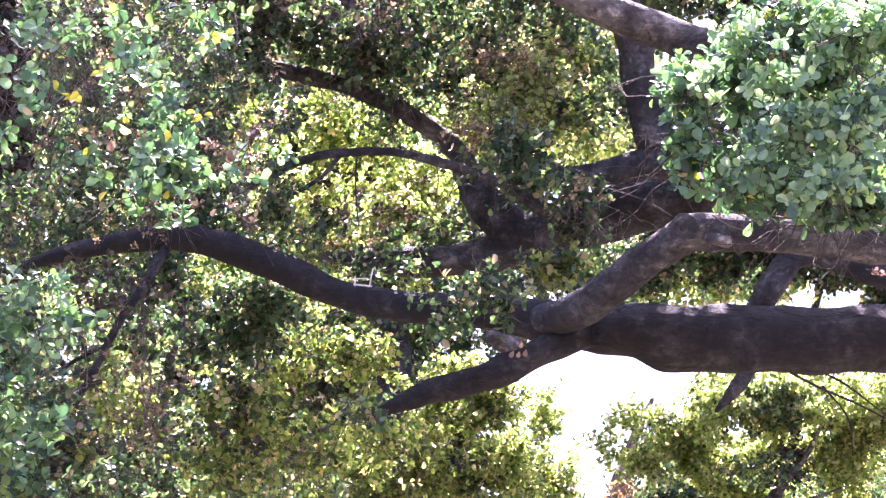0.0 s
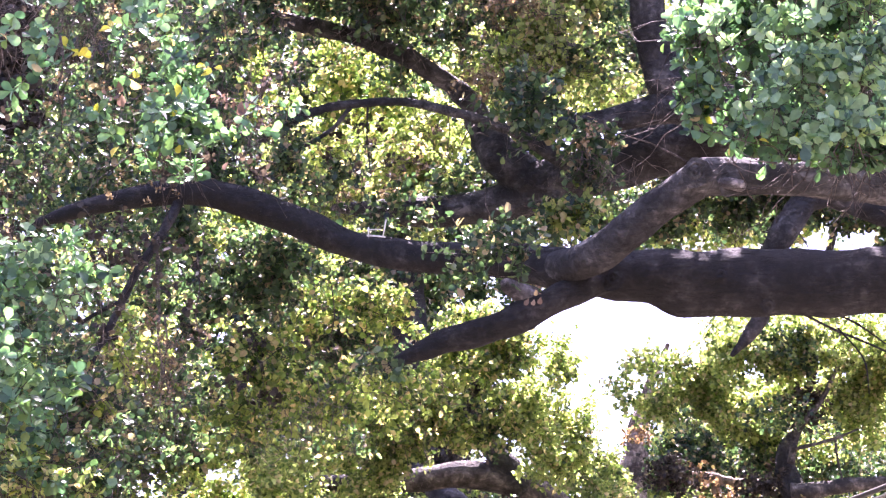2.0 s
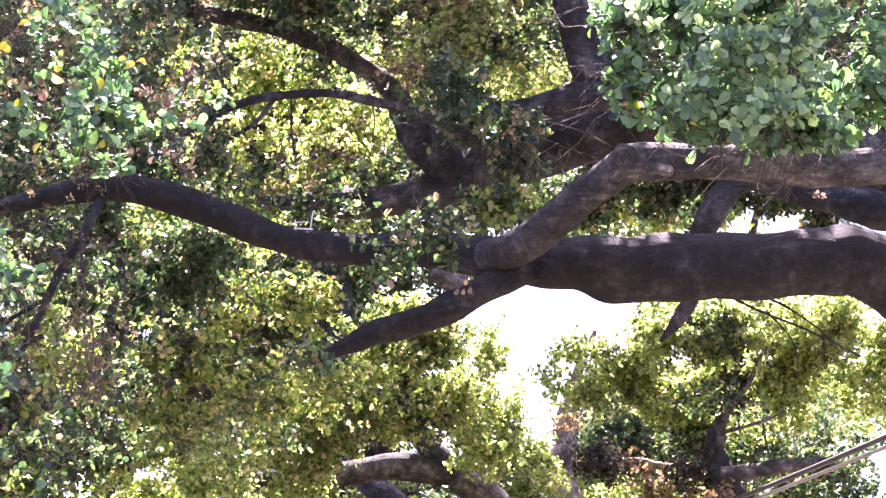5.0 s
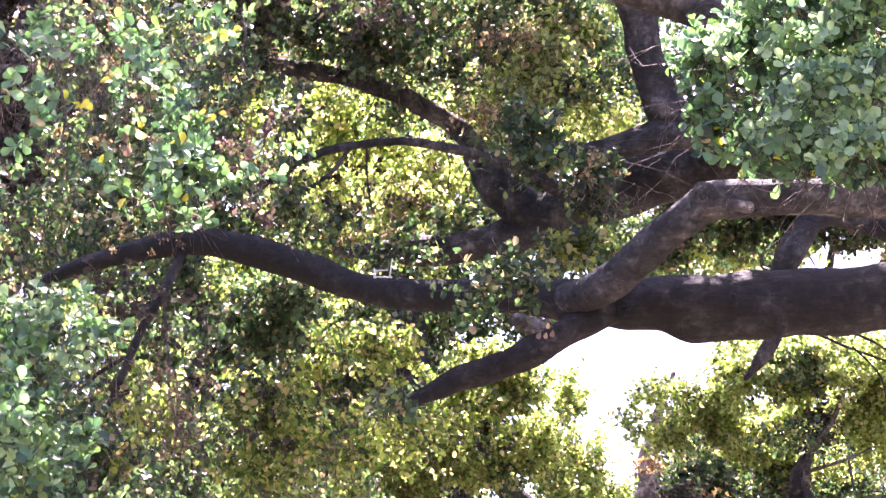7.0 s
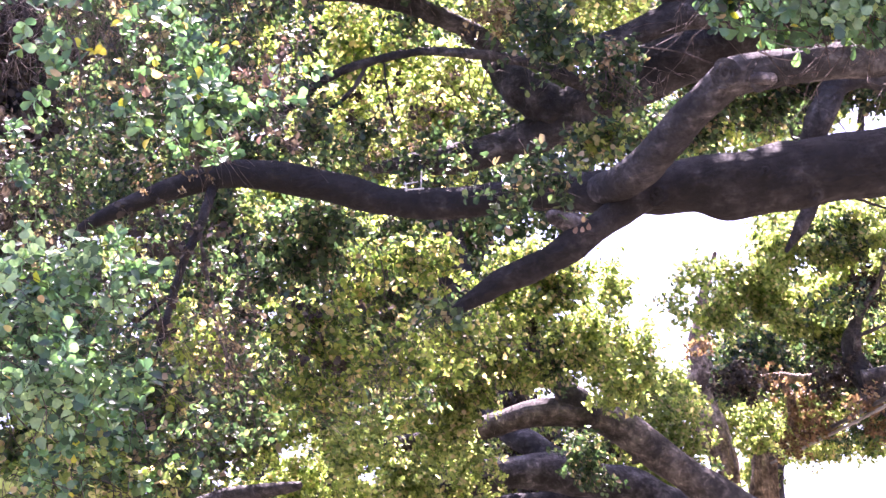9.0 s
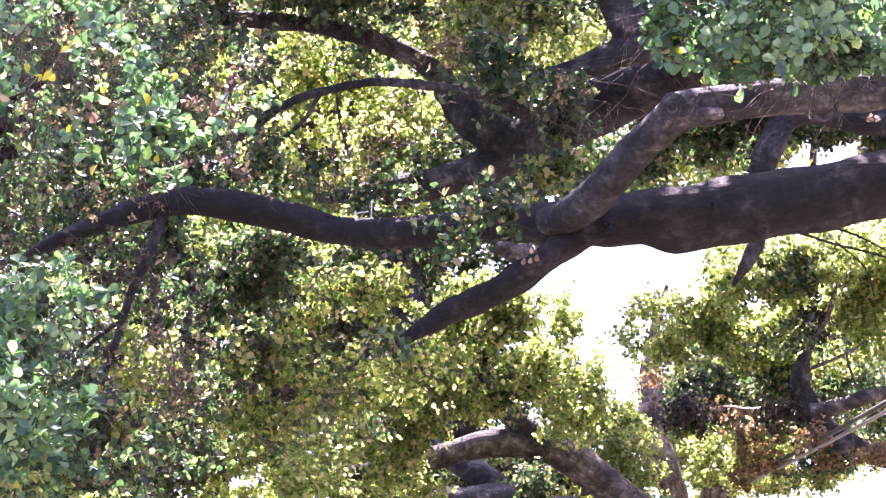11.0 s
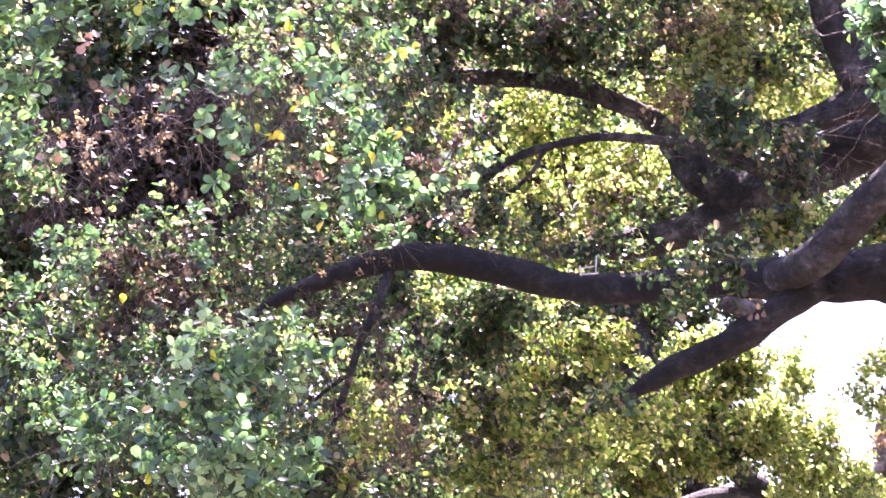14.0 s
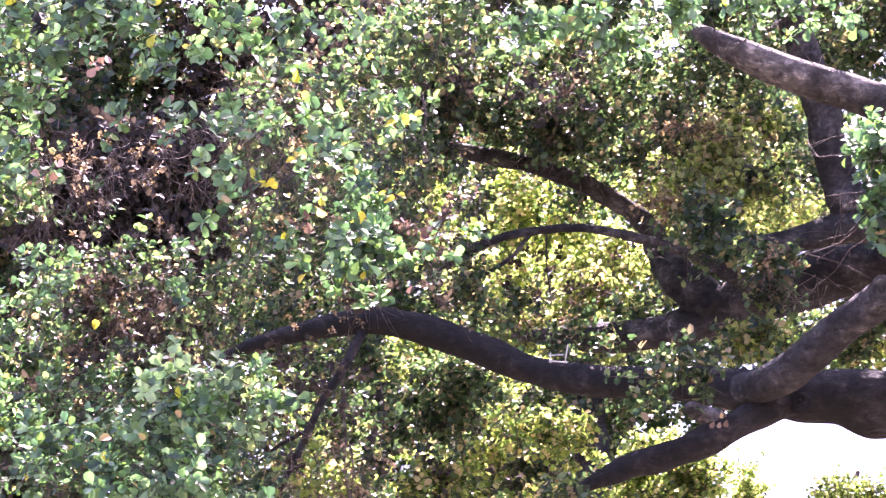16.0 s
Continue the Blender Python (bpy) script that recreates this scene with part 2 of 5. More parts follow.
def limb(parent, name, points, mat, label="", step=0.03, sides=18, knobs=0.12):
    """points: (place, radius) pairs, from the root outwards."""
    return part(name, limb_mesh(name, points, step, sides, knobs, random.uniform(0, 50)), mat, parent, label)


def leaf_template(detail):
    """A rounded leaf, widest past its middle, folded along the rib and bent back: (across, along, up)."""
    if detail == 0:
        return np.array([(0, 0, 0), (0.42, 0.58, 0.06), (0, 1.0, -0.12), (-0.42, 0.58, 0.06)]), [[0, 1, 2], [0, 2, 3]]
    if detail == 1:
        return np.array([(0, 0, 0), (0, 0.98, -0.14), (0.37, 0.50, 0.06), (0.27, 0.90, -0.05), (-0.37, 0.50, 0.06), (-0.27, 0.90, -0.05)]), [[0, 2, 3, 1], [0, 1, 5, 4]]
    if detail == 3:
        edge = [(0.05, 0.10), (0.20, 0.34), (0.33, 0.62), (0.30, 0.86), (0.13, 0.99)]
    else:
        edge = [(0.16, 0.28), (0.34, 0.66), (0.22, 0.95)]
    rib = [(0, 0, 0), (0, 0.5, -0.02), (0, 0.96, -0.14)]
    right = [(x, y, 0.30 * x - 0.15 * y * y) for x, y in edge]
    left = [(-x, y, z) for x, y, z in right]
    n = len(edge)
    verts = np.array(rib + right + left)
    faces = [[0, *range(3, 3 + n), 2, 1], [0, 1, 2, *range(2 + 2 * n, 2 + n, -1)]]
    return verts, faces


def sprays(rng, spots, size, whorls, reach=0.13, facing=(0.0, -0.2, 0.5)):
    """Leaves in whorls of four along short twigs. Per leaf: place, along, normal, length; and the twigs' two ends."""
    n, count = len(spots), whorls * 4
    way = unit(rng.normal(size=(n, 3)) * (1, 0.9, 0.8) + (0, -0.6, 0.15))
    long = reach * rng.uniform(0.6, 1.4, n)
    node = np.repeat(np.linspace(0.3, 1.0, whorls), 4)
    at = spots[:, None] + way[:, None] * (node[None] * long[:, None])[..., None] + rng.normal(0, 0.004, (n, count, 3))
    a = unit(np.cross(way, rng.normal(size=(n, 3))))
    b = np.cross(way, a)
    turn = np.tile(np.arange(4) * 1.571, whorls)[None] + np.repeat(np.arange(whorls) * 0.8, 4)[None] + rng.uniform(0, 6.3, (n, 1)) + rng.normal(0, 0.3, (n, count))
    out = np.cos(turn)[..., None] * a[:, None] + np.sin(turn)[..., None] * b[:, None]
    along = unit(out + way[:, None] * rng.uniform(0.2, 0.9, (n, count, 1)) + rng.normal(0, 0.22, (n, count, 3)))
    up = way[:, None] * 0.7 + np.array(facing) + rng.normal(0, 0.58, (n, count, 3))
    normal = unit(up - along * (up * along).sum(-1, keepdims=True))
    length = size * rng.uniform(0.5, 1.3, (n, count))
    ends = np.stack([spots - way * long[:, None] * 0.4, spots + way * long[:, None]], 1)
    return at.reshape(-1, 3), along.reshape(-1, 3), normal.reshape(-1, 3), length.ravel(), ends


def leaves_mesh(name, at, along, normal, length, detail):
    tv, tf = leaf_template(detail)
    side = np.cross(along, normal)
    width = np.random.default_rng(3).uniform(0.85, 1.15, len(at))
    v = at[:, None] + length[:, None, None] * (tv[None, :, :1] * side[:, None] * width[:, None, None] + tv[None, :, 1:2] * along[:, None] + tv[None, :, 2:] * normal[:, None])
    n, k = len(at), len(tv)
    loops = np.concatenate([np.array(q) for q in tf])
    me = bpy.data.meshes.new(name)
    me.vertices.add(n * k)
    me.vertices.foreach_set("co", v.reshape(-1))
    me.loops.add(n * len(loops))
    me.loops.foreach_set("vertex_index", (loops[None, :] + np.arange(n)[:, None] * k).reshape(-1).astype(np.int32))
    sizes = [len(q) for q in tf]
    first = np.cumsum([0] + sizes[:-1])
    me.polygons.add(n * len(tf))
    me.polygons.foreach_set("loop_start", (first[None, :] + np.arange(n)[:, None] * len(loops)).reshape(-1).astype(np.int32))
    me.polygons.foreach_set("use_smooth", np.ones(n * len(tf), bool))
    me.update(calc_edges=True)
    return me


def sticks_mesh(name, ends, radius):
    """Three-sided sticks between pairs of places."""
    a, b = ends[:, 0], ends[:, 1]
    t = unit(b - a)
    s = unit(np.cross(t, (0.31, 0.57, 0.76)))
    o = np.cross(t, s)
    rings = []
    for p, r in ((a, radius), (b, radius * 0.6)):
        for k in range(3):
            g = 2 * math.pi * k / 3
            rings.append(p + np.reshape(r, (-1, 1)) * (math.cos(g) * s + math.sin(g) * o))
    v = np.stack(rings, 1)
    n = len(a)
    quads = np.array([[0, 1, 4, 3], [1, 2, 5, 4], [2, 0, 3, 5]])
    idx = (quads[None] + (np.arange(n) * 6)[:, None, None]).reshape(-1, 4)
    return mesh_from(name, v.reshape(-1, 3), idx.tolist())


def bare_twigs(rng, spots, length):
    """Crooked bare twigs from the spots: pairs of ends, and their radii."""
    ends, radius = [], []
    way = unit(rng.normal(size=spots.shape) + (0, 0, -0.5))
    p = spots
    for k in range(4):
        q = p + way * length * rng.uniform(0.15, 0.45, (len(p), 1))
        ends.append(np.stack([p, q], 1))
        radius.append(np.full(len(p), 0.0038 * 0.78**k))
        way = unit(way + rng.normal(size=p.shape) * 0.4 + (0, 0, -0.15))
        if k == 1:
            fork = unit(way + rng.normal(size=p.shape) * 0.7)
            ends.append(np.stack([q, q + fork * length * 0.35], 1))
            radius.append(np.full(len(p), 0.0018))
        p = q
    return np.concatenate(ends), np.concatenate(radius)


def hanging_twigs(rng, spots, length):
    """Thin bare twigs that hang and wander: pairs of ends, and their radii."""
    ends, radius = [], []
    way = unit(rng.normal(size=spots.shape) * (0.55, 0.45, 0.3) + (0, 0, -0.8))
    long = length * rng.uniform(0.3, 1.2, (len(spots), 1)) / 5
    thick = rng.uniform(0.0012, 0.0032, len(spots))
    p = spots
    for k in range(5):
        q = p + way * long
        ends.append(np.stack([p, q], 1))
        radius.append(thick * (1 - 0.13 * k))
        if k in (1, 3):
            fork = unit(way + rng.normal(size=p.shape) * 0.8)
            ends.append(np.stack([q, q + fork * long * 1.3], 1))
            radius.append(thick * 0.55)
        way = unit(way + rng.normal(size=p.shape) * 0.35)
        p = q
    return np.concatenate(ends), np.concatenate(radius)


CLOUDS = {}


def cloud(tree, mat, centre, radii, count, size=0.045):
    """Notes a bank of foliage: sprays spread through an ellipsoid."""
    CLOUDS.setdefault((tree.name, mat.name, size > 0.058), (tree, mat, []))[2].append((centre, radii, count, size))


def scatter(rng, centre, radii, count):
    """Uneven places in an ellipsoid: they gather on a coarse noise, so that gaps open."""
    n = count * 3 + 8
    q = unit(rng.normal(size=(n, 3))) * (rng.uniform(0, 1, (n, 1)) ** 0.42)
    p = q * np.array(radii) + np.array(centre)
    score = [noise.noise(Vector(v) * 2.1) + 0.5 * noise.noise(Vector(v) * 5.5) + rng.normal(0, 0.10) for v in p]
    return p[np.argsort(score)[::-1][:count]]


def grow(whorls=3, reach=0.13):
    """Turns the noted banks into meshes: per tree and material one of leaves, one of twigs."""
    for n, (key, (tree, mat, banks)) in enumerate(sorted(CLOUDS.items(), key=lambda item: (item[1][1] is LEAF_NEAR_LIT, item[0]))):
        rng = np.random.default_rng(100 + n)
        far = tree is not oak
        detail = 0 if key[2] or tree.name.startswith(("far_tree", "shaded_tree", "tall_tree")) else 1 if mat in (LEAF_DARK, LEAF_SUN, LEAF_PALE, LEAF_WITHERED_SHADE) else 2
        data = []
        for centre, radii, count, size in banks:
            data.append(sprays(rng, scatter(rng, centre, radii, count), size, whorls, reach=reach * size / 0.045 * (0.6 if mat in (LEAF_NEAR, LEAF_NEAR_LIT) else 1.0), facing=(0.0, -0.65, 0.45) if mat in (LEAF_NEAR, LEAF_NEAR_LIT) else (0.0, -0.2, 0.5)))
        at, along, normal, length = (np.concatenate([d[i] for d in data]) for i in range(4))
        part("foliage", leaves_mesh("foliage", at, along, normal, length, detail), mat, tree, kind="stuff")
        ends = np.concatenate([d[4] for d in data])
        radius = np.full(len(ends), 0.0024)
        starts = ends[rng.random(len(ends)) < (0.05 if far else 0.2), 0]
        if far:
            ends, radius = ends[::6], radius[::6]
        more, thick = bare_twigs(rng, starts, 0.30 * banks[0][3] / 0.045)
        part("brushwood", sticks_mesh("brushwood", np.concatenate([ends, more]), np.concatenate([radius, thick])), TWIG, tree, "thin pale brown bare twigs", kind="stuff")
    CLOUDS.clear()


# ---------------------------------------------------------------- ground
def ground_mesh():
    n, verts, faces = 60, [], []
    reach = [3000 * (abs(k) / 30) ** 3 * (1 if k > 0 else -1) for k in range(-30, 31)]
    for y in reach:
        for x in reach:
            verts.append((x, y + 10, 0.06 * noise.noise(Vector((x * 0.2, y * 0.2, 0)))))
    for j in range(n):
        for i in range(n):
            faces.append((j * 61 + i, j * 61 + i + 1, j * 61 + i + 62, j * 61 + i + 61))
    return mesh_from("ground", verts, faces)


ground = new("ground", ground_mesh())
ground.data.materials.append(EARTH)
tagged(ground, "dry bare earth with thin straw-coloured grass", "ground", kind="structure")

# ---------------------------------------------------------------- the spreading tree: trunk and limbs
oak = thing("spreading_tree", (4.3, 9.6, 0.0), "old spreading evergreen tree with grey knotty limbs and rounded leaves", "tree")
TRUNK_TOP = (4.1, 9.5, 3.6)
# trunk and main limb: crown shade put into the dark bark
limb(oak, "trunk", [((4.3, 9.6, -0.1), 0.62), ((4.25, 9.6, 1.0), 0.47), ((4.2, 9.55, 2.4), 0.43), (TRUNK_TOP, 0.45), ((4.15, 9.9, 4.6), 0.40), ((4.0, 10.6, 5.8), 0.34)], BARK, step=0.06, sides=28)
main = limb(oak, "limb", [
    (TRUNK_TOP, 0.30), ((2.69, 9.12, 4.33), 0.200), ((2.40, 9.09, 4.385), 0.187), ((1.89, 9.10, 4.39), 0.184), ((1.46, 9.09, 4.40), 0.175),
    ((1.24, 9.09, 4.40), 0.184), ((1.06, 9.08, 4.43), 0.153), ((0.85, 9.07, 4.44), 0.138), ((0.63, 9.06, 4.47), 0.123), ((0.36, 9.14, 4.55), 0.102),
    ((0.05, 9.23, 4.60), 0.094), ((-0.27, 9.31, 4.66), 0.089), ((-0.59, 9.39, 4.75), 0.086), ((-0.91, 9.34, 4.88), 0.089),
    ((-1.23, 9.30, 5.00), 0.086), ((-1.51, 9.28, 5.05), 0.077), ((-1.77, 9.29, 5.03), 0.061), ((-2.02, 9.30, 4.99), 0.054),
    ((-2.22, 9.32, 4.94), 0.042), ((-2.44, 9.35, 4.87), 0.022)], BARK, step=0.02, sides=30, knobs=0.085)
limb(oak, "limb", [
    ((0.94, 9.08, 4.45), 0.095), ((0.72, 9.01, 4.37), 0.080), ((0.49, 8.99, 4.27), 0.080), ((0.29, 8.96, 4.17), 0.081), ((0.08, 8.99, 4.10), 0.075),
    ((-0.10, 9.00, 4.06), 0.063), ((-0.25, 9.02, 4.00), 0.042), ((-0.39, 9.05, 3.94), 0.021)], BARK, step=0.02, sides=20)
limb(oak, "stub", [((0.40, 8.97, 4.29), 0.058), ((0.33, 8.94, 4.318), 0.052), ((0.265, 8.91, 4.345), 0.043)], CUT_WOOD, "pale broken-off side branch stub", step=0.02, sides=14)
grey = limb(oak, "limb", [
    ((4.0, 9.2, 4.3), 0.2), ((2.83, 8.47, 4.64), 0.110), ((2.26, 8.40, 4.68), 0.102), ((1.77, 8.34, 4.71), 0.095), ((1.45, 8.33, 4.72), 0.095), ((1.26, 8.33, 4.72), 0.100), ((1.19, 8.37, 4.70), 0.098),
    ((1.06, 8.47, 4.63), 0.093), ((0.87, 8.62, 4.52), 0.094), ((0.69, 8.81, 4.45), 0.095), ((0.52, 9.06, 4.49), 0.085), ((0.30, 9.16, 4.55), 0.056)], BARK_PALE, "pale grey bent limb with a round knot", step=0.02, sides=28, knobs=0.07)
limb(oak, "limb", [
    ((-1.55, 9.29, 5.02), 0.032), ((-1.63, 9.17, 4.77), 0.027), ((-1.78, 9.16, 4.50), 0.023), ((-1.89, 9.15, 4.23), 0.020), ((-1.98, 9.13, 4.01), 0.015), ((-1.96, 9.16, 3.91), 0.012), ((-1.89, 9.20, 3.81), 0.006)], BARK, step=0.03, sides=10)
limb(oak, "twig", [((-1.87, 9.21, 4.38), 0.012), ((-2.03, 9.23, 4.30), 0.012), ((-2.13, 9.26, 4.23), 0.006)], BARK, step=0.03, sides=7)
limb(oak, "twig", [((-1.94, 9.19, 4.13), 0.012), ((-2.03, 9.16, 4.08), 0.009), ((-2.10, 9.14, 3.98), 0.005)], BARK, step=0.03, sides=7)
limb(oak, "twig", [((-1.72, 9.17, 4.63), 0.012), ((-1.87, 9.13, 4.58), 0.009), ((-2.05, 9.11, 4.49), 0.005)], BARK, step=0.03, sides=7)
limb(oak, "twig", [((-1.98, 9.14, 3.98), 0.009), ((-2.04, 9.18, 3.85), 0.006), ((-2.02, 9.24, 3.71), 0.004)], BARK, step=0.03, sides=7)
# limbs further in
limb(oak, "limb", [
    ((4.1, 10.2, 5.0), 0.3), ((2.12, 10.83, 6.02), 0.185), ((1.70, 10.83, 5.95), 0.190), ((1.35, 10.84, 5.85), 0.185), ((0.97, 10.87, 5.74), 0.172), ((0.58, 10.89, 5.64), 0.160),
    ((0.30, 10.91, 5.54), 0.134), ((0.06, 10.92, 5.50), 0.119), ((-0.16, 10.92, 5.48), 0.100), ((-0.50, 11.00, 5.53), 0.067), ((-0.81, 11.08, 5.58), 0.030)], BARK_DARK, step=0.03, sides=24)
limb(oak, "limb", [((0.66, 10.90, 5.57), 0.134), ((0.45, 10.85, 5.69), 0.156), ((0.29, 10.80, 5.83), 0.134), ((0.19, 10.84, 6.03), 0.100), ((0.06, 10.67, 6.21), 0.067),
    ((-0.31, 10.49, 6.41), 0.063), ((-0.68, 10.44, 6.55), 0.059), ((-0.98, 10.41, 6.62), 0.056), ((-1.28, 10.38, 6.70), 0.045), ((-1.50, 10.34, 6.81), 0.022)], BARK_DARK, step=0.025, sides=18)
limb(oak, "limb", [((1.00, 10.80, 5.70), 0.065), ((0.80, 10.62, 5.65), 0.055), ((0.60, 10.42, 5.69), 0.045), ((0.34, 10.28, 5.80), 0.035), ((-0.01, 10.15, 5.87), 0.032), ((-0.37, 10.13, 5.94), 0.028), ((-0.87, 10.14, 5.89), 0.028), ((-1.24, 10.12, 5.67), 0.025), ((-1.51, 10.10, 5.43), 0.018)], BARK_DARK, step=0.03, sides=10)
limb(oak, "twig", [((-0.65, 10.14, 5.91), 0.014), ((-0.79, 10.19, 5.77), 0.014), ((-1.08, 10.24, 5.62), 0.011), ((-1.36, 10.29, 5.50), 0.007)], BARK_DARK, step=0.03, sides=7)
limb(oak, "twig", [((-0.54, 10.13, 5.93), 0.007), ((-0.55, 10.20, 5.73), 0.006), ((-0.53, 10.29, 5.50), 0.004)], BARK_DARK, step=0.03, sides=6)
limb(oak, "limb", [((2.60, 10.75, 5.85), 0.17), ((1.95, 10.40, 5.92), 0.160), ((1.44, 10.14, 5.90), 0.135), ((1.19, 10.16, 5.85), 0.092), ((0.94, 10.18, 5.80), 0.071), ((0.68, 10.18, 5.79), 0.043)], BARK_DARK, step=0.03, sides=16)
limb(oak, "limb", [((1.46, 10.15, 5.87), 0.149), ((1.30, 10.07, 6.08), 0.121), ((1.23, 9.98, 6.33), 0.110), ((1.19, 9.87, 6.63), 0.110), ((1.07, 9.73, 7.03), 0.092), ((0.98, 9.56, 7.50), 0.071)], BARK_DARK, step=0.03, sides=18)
# sunlight on this limb is put into its bark colour
limb(oak, "limb", [((4.0, 9.5, 4.7), 0.2), ((2.5, 8.25, 5.02), 0.125), ((1.43, 7.80, 5.41), 0.104), ((1.23, 7.80, 5.52), 0.098), ((1.05, 7.80, 5.60), 0.096), ((0.86, 7.80, 5.68), 0.088), ((0.65, 7.80, 5.79), 0.083), ((0.50, 7.80, 5.88), 0.070), ((0.39, 7.80, 5.96), 0.047), ((0.33, 7.80, 6.01), 0.018)], BARK_SUNNY, "grey limb with a broken end, bark lightened for sunlight", step=0.02, sides=24, knobs=0.07)
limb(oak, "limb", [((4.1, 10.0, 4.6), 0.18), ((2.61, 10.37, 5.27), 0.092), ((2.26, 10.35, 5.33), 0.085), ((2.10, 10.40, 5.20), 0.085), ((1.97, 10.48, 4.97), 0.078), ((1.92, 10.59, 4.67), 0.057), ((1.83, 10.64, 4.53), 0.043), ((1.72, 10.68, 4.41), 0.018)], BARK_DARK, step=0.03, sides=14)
limb(oak, "twig", [((1.81, 9.23, 4.30), 0.009), ((2.07, 9.47, 4.24), 0.008), ((2.41, 9.71, 4.17), 0.006), ((2.70, 9.76, 4.02), 0.005)], BARK_DARK, step=0.03, sides=7)
limb(oak, "twig", [((1.91, 9.24, 4.29), 0.008), ((2.18, 9.36, 4.24), 0.007), ((2.48, 9.53, 4.08), 0.004)], BARK_DARK, step=0.03, sides=6)
limb(oak, "twig", [((2.11, 9.42, 4.22), 0.006), ((2.24, 9.43, 4.04), 0.005), ((2.27, 9.50, 3.86), 0.003)], BARK_DARK, step=0.03, sides=6)



def scar_mesh(name, centre, facing, size, rings, hollow=False):
    """A round scar on bark: swollen rings about a sunken or cut middle."""
    c, f = Vector(centre), Vector(facing).normalized()
    a = f.orthogonal().normalized()
    b = f.cross(a)
    verts, faces, sides = [], [], 20
    rows = 3 * rings + 2
    for i in range(rows):
        s = i / (rows - 1)
        lift = 0.30 * size * (1 - s * s) * (0.55 + 0.45 * math.cos(s * rings * 2 * math.pi))
        if hollow:
            lift = 0.3 * size * math.sin(s * math.pi) - 0.35 * size * max(0, 0.45 - s)
        for k in range(sides):
            g = 2 * math.pi * k / sides
            r = size * max(s, 0.02) * (1 + 0.10 * math.sin(2 * g + 1) + 0.05 * math.sin(5 * g))
            verts.append(c + (a * math.cos(g) + b * math.sin(g)) * r + f * lift)
        if i:
            o, u = (i - 1) * sides, i * sides
            faces += [(o + k, o + (k + 1) % sides, u + (k + 1) % sides, u + k) for k in range(sides)]
    return mesh_from(name, verts, faces)


part("knot", scar_mesh("knot", (1.205, 8.240, 4.712), (-0.12, -1, -0.12), 0.074, 3), BARK_PALE, grey, "round knot with swollen rings")
limb(grey, "cut_scar", [((1.44, 8.262, 4.650), 0.026), ((1.40, 8.240, 4.643), 0.036), ((1.355, 8.228, 4.646), 0.036), ((1.325, 8.228, 4.655), 0.016)], CUT_WOOD, "pale healed branch stub", step=0.012, sides=16, knobs=0.16)
part("knot", scar_mesh("knot", (1.375, 8.246, 4.648), (0.0, -1, -0.4), 0.060, 1, True), BARK_PALE, grey, "swollen lip of bark round the stub")
part("knot", scar_mesh("knot", (0.70, 8.722, 4.46), (-0.4, -1, 0.1), 0.035, 1, True), BARK, grey)
part("knot", scar_mesh("knot", (0.61, 10.78, 5.53), (-0.3, -1, -0.2), 0.073, 1, True), BARK_DARK, oak, "hollow knot ringed by swollen bark")
part("knot", scar_mesh("knot", (1.65, 9.00, 4.232), (0.0, -1, -0.8), 0.049, 1, True), BARK, main)
part("knot", scar_mesh("knot", (1.40, 8.90, 4.38), (0.0, -1, 0.1), 0.030, 1, True), BARK, main)
part("knot", scar_mesh("knot", (0.83, 8.94, 4.38), (-0.2, -1, 0.1), 0.067, 2), BARK, main)
for spot, way in (((1.17, 8.31, 4.80), (-0.35, -0.1, 0.12)), ((0.13, 10.46, 5.91), (-0.1, -0.1, -0.2)), ((0.10, 10.48, 5.85), (0.12, -0.1, -0.06)), ((1.14, 10.50, 5.50), (-0.2, -0.1, -0.02)), ((2.10, 10.32, 5.12), (0.1, 0.0, -0.2))):
    p, w = Vector(spot), Vector(way)
    limb(oak, "twig", [(p, 0.006), (p + w * 0.5 + Vector((0, 0, 0.02)), 0.005), (p + w, 0.003)], TWIG, step=0.03, sides=6, knobs=0.0)

for spot, drop in (((-1.44, 9.21, 4.66), 0.5), ((-1.66, 9.20, 4.69), 0.4), ((-0.05, 10.33, 5.98), 0.4), ((-0.34, 10.18, 6.38), 0.35), ((-0.79, 5.90, 4.70), 0.28), ((-1.41, 5.71, 4.33), 0.3), ((1.64, 6.38, 4.25), 0.35), ((-0.82, 10.90, 4.98), 0.5)):
    p = Vector(spot)
    limb(oak, "hanging_twig", [(p, 0.005), (p + Vector((0.02, 0, -drop * 0.4)), 0.0042), (p + Vector((0.0, 0.01, -drop * 0.7)), 0.0034), (p + Vector((0.03, 0, -drop)), 0.002)], TWIG, step=0.04, sides=6, knobs=0.0)

limb(oak, "hanging_vine", [((-1.55, 8.60, 4.55), 0.006), ((-1.55, 8.60, 4.36), 0.007), ((-1.53, 8.60, 4.18), 0.007), ((-1.53, 8.60, 4.00), 0.007), ((-1.50, 8.60, 3.82), 0.006), ((-1.51, 8.60, 3.65), 0.005)], TWIG_PALE, "pale thin vine hanging from the limb", step=0.04, sides=7, knobs=0.2)
limb(oak, "hanging_vine", [((-1.52, 8.70, 4.15), 0.005), ((-1.50, 8.70, 4.00), 0.005), ((-1.51, 8.70, 3.85), 0.005), ((-1.47, 8.70, 3.70), 0.003)], TWIG_PALE, step=0.04, sides=7, knobs=0.2)

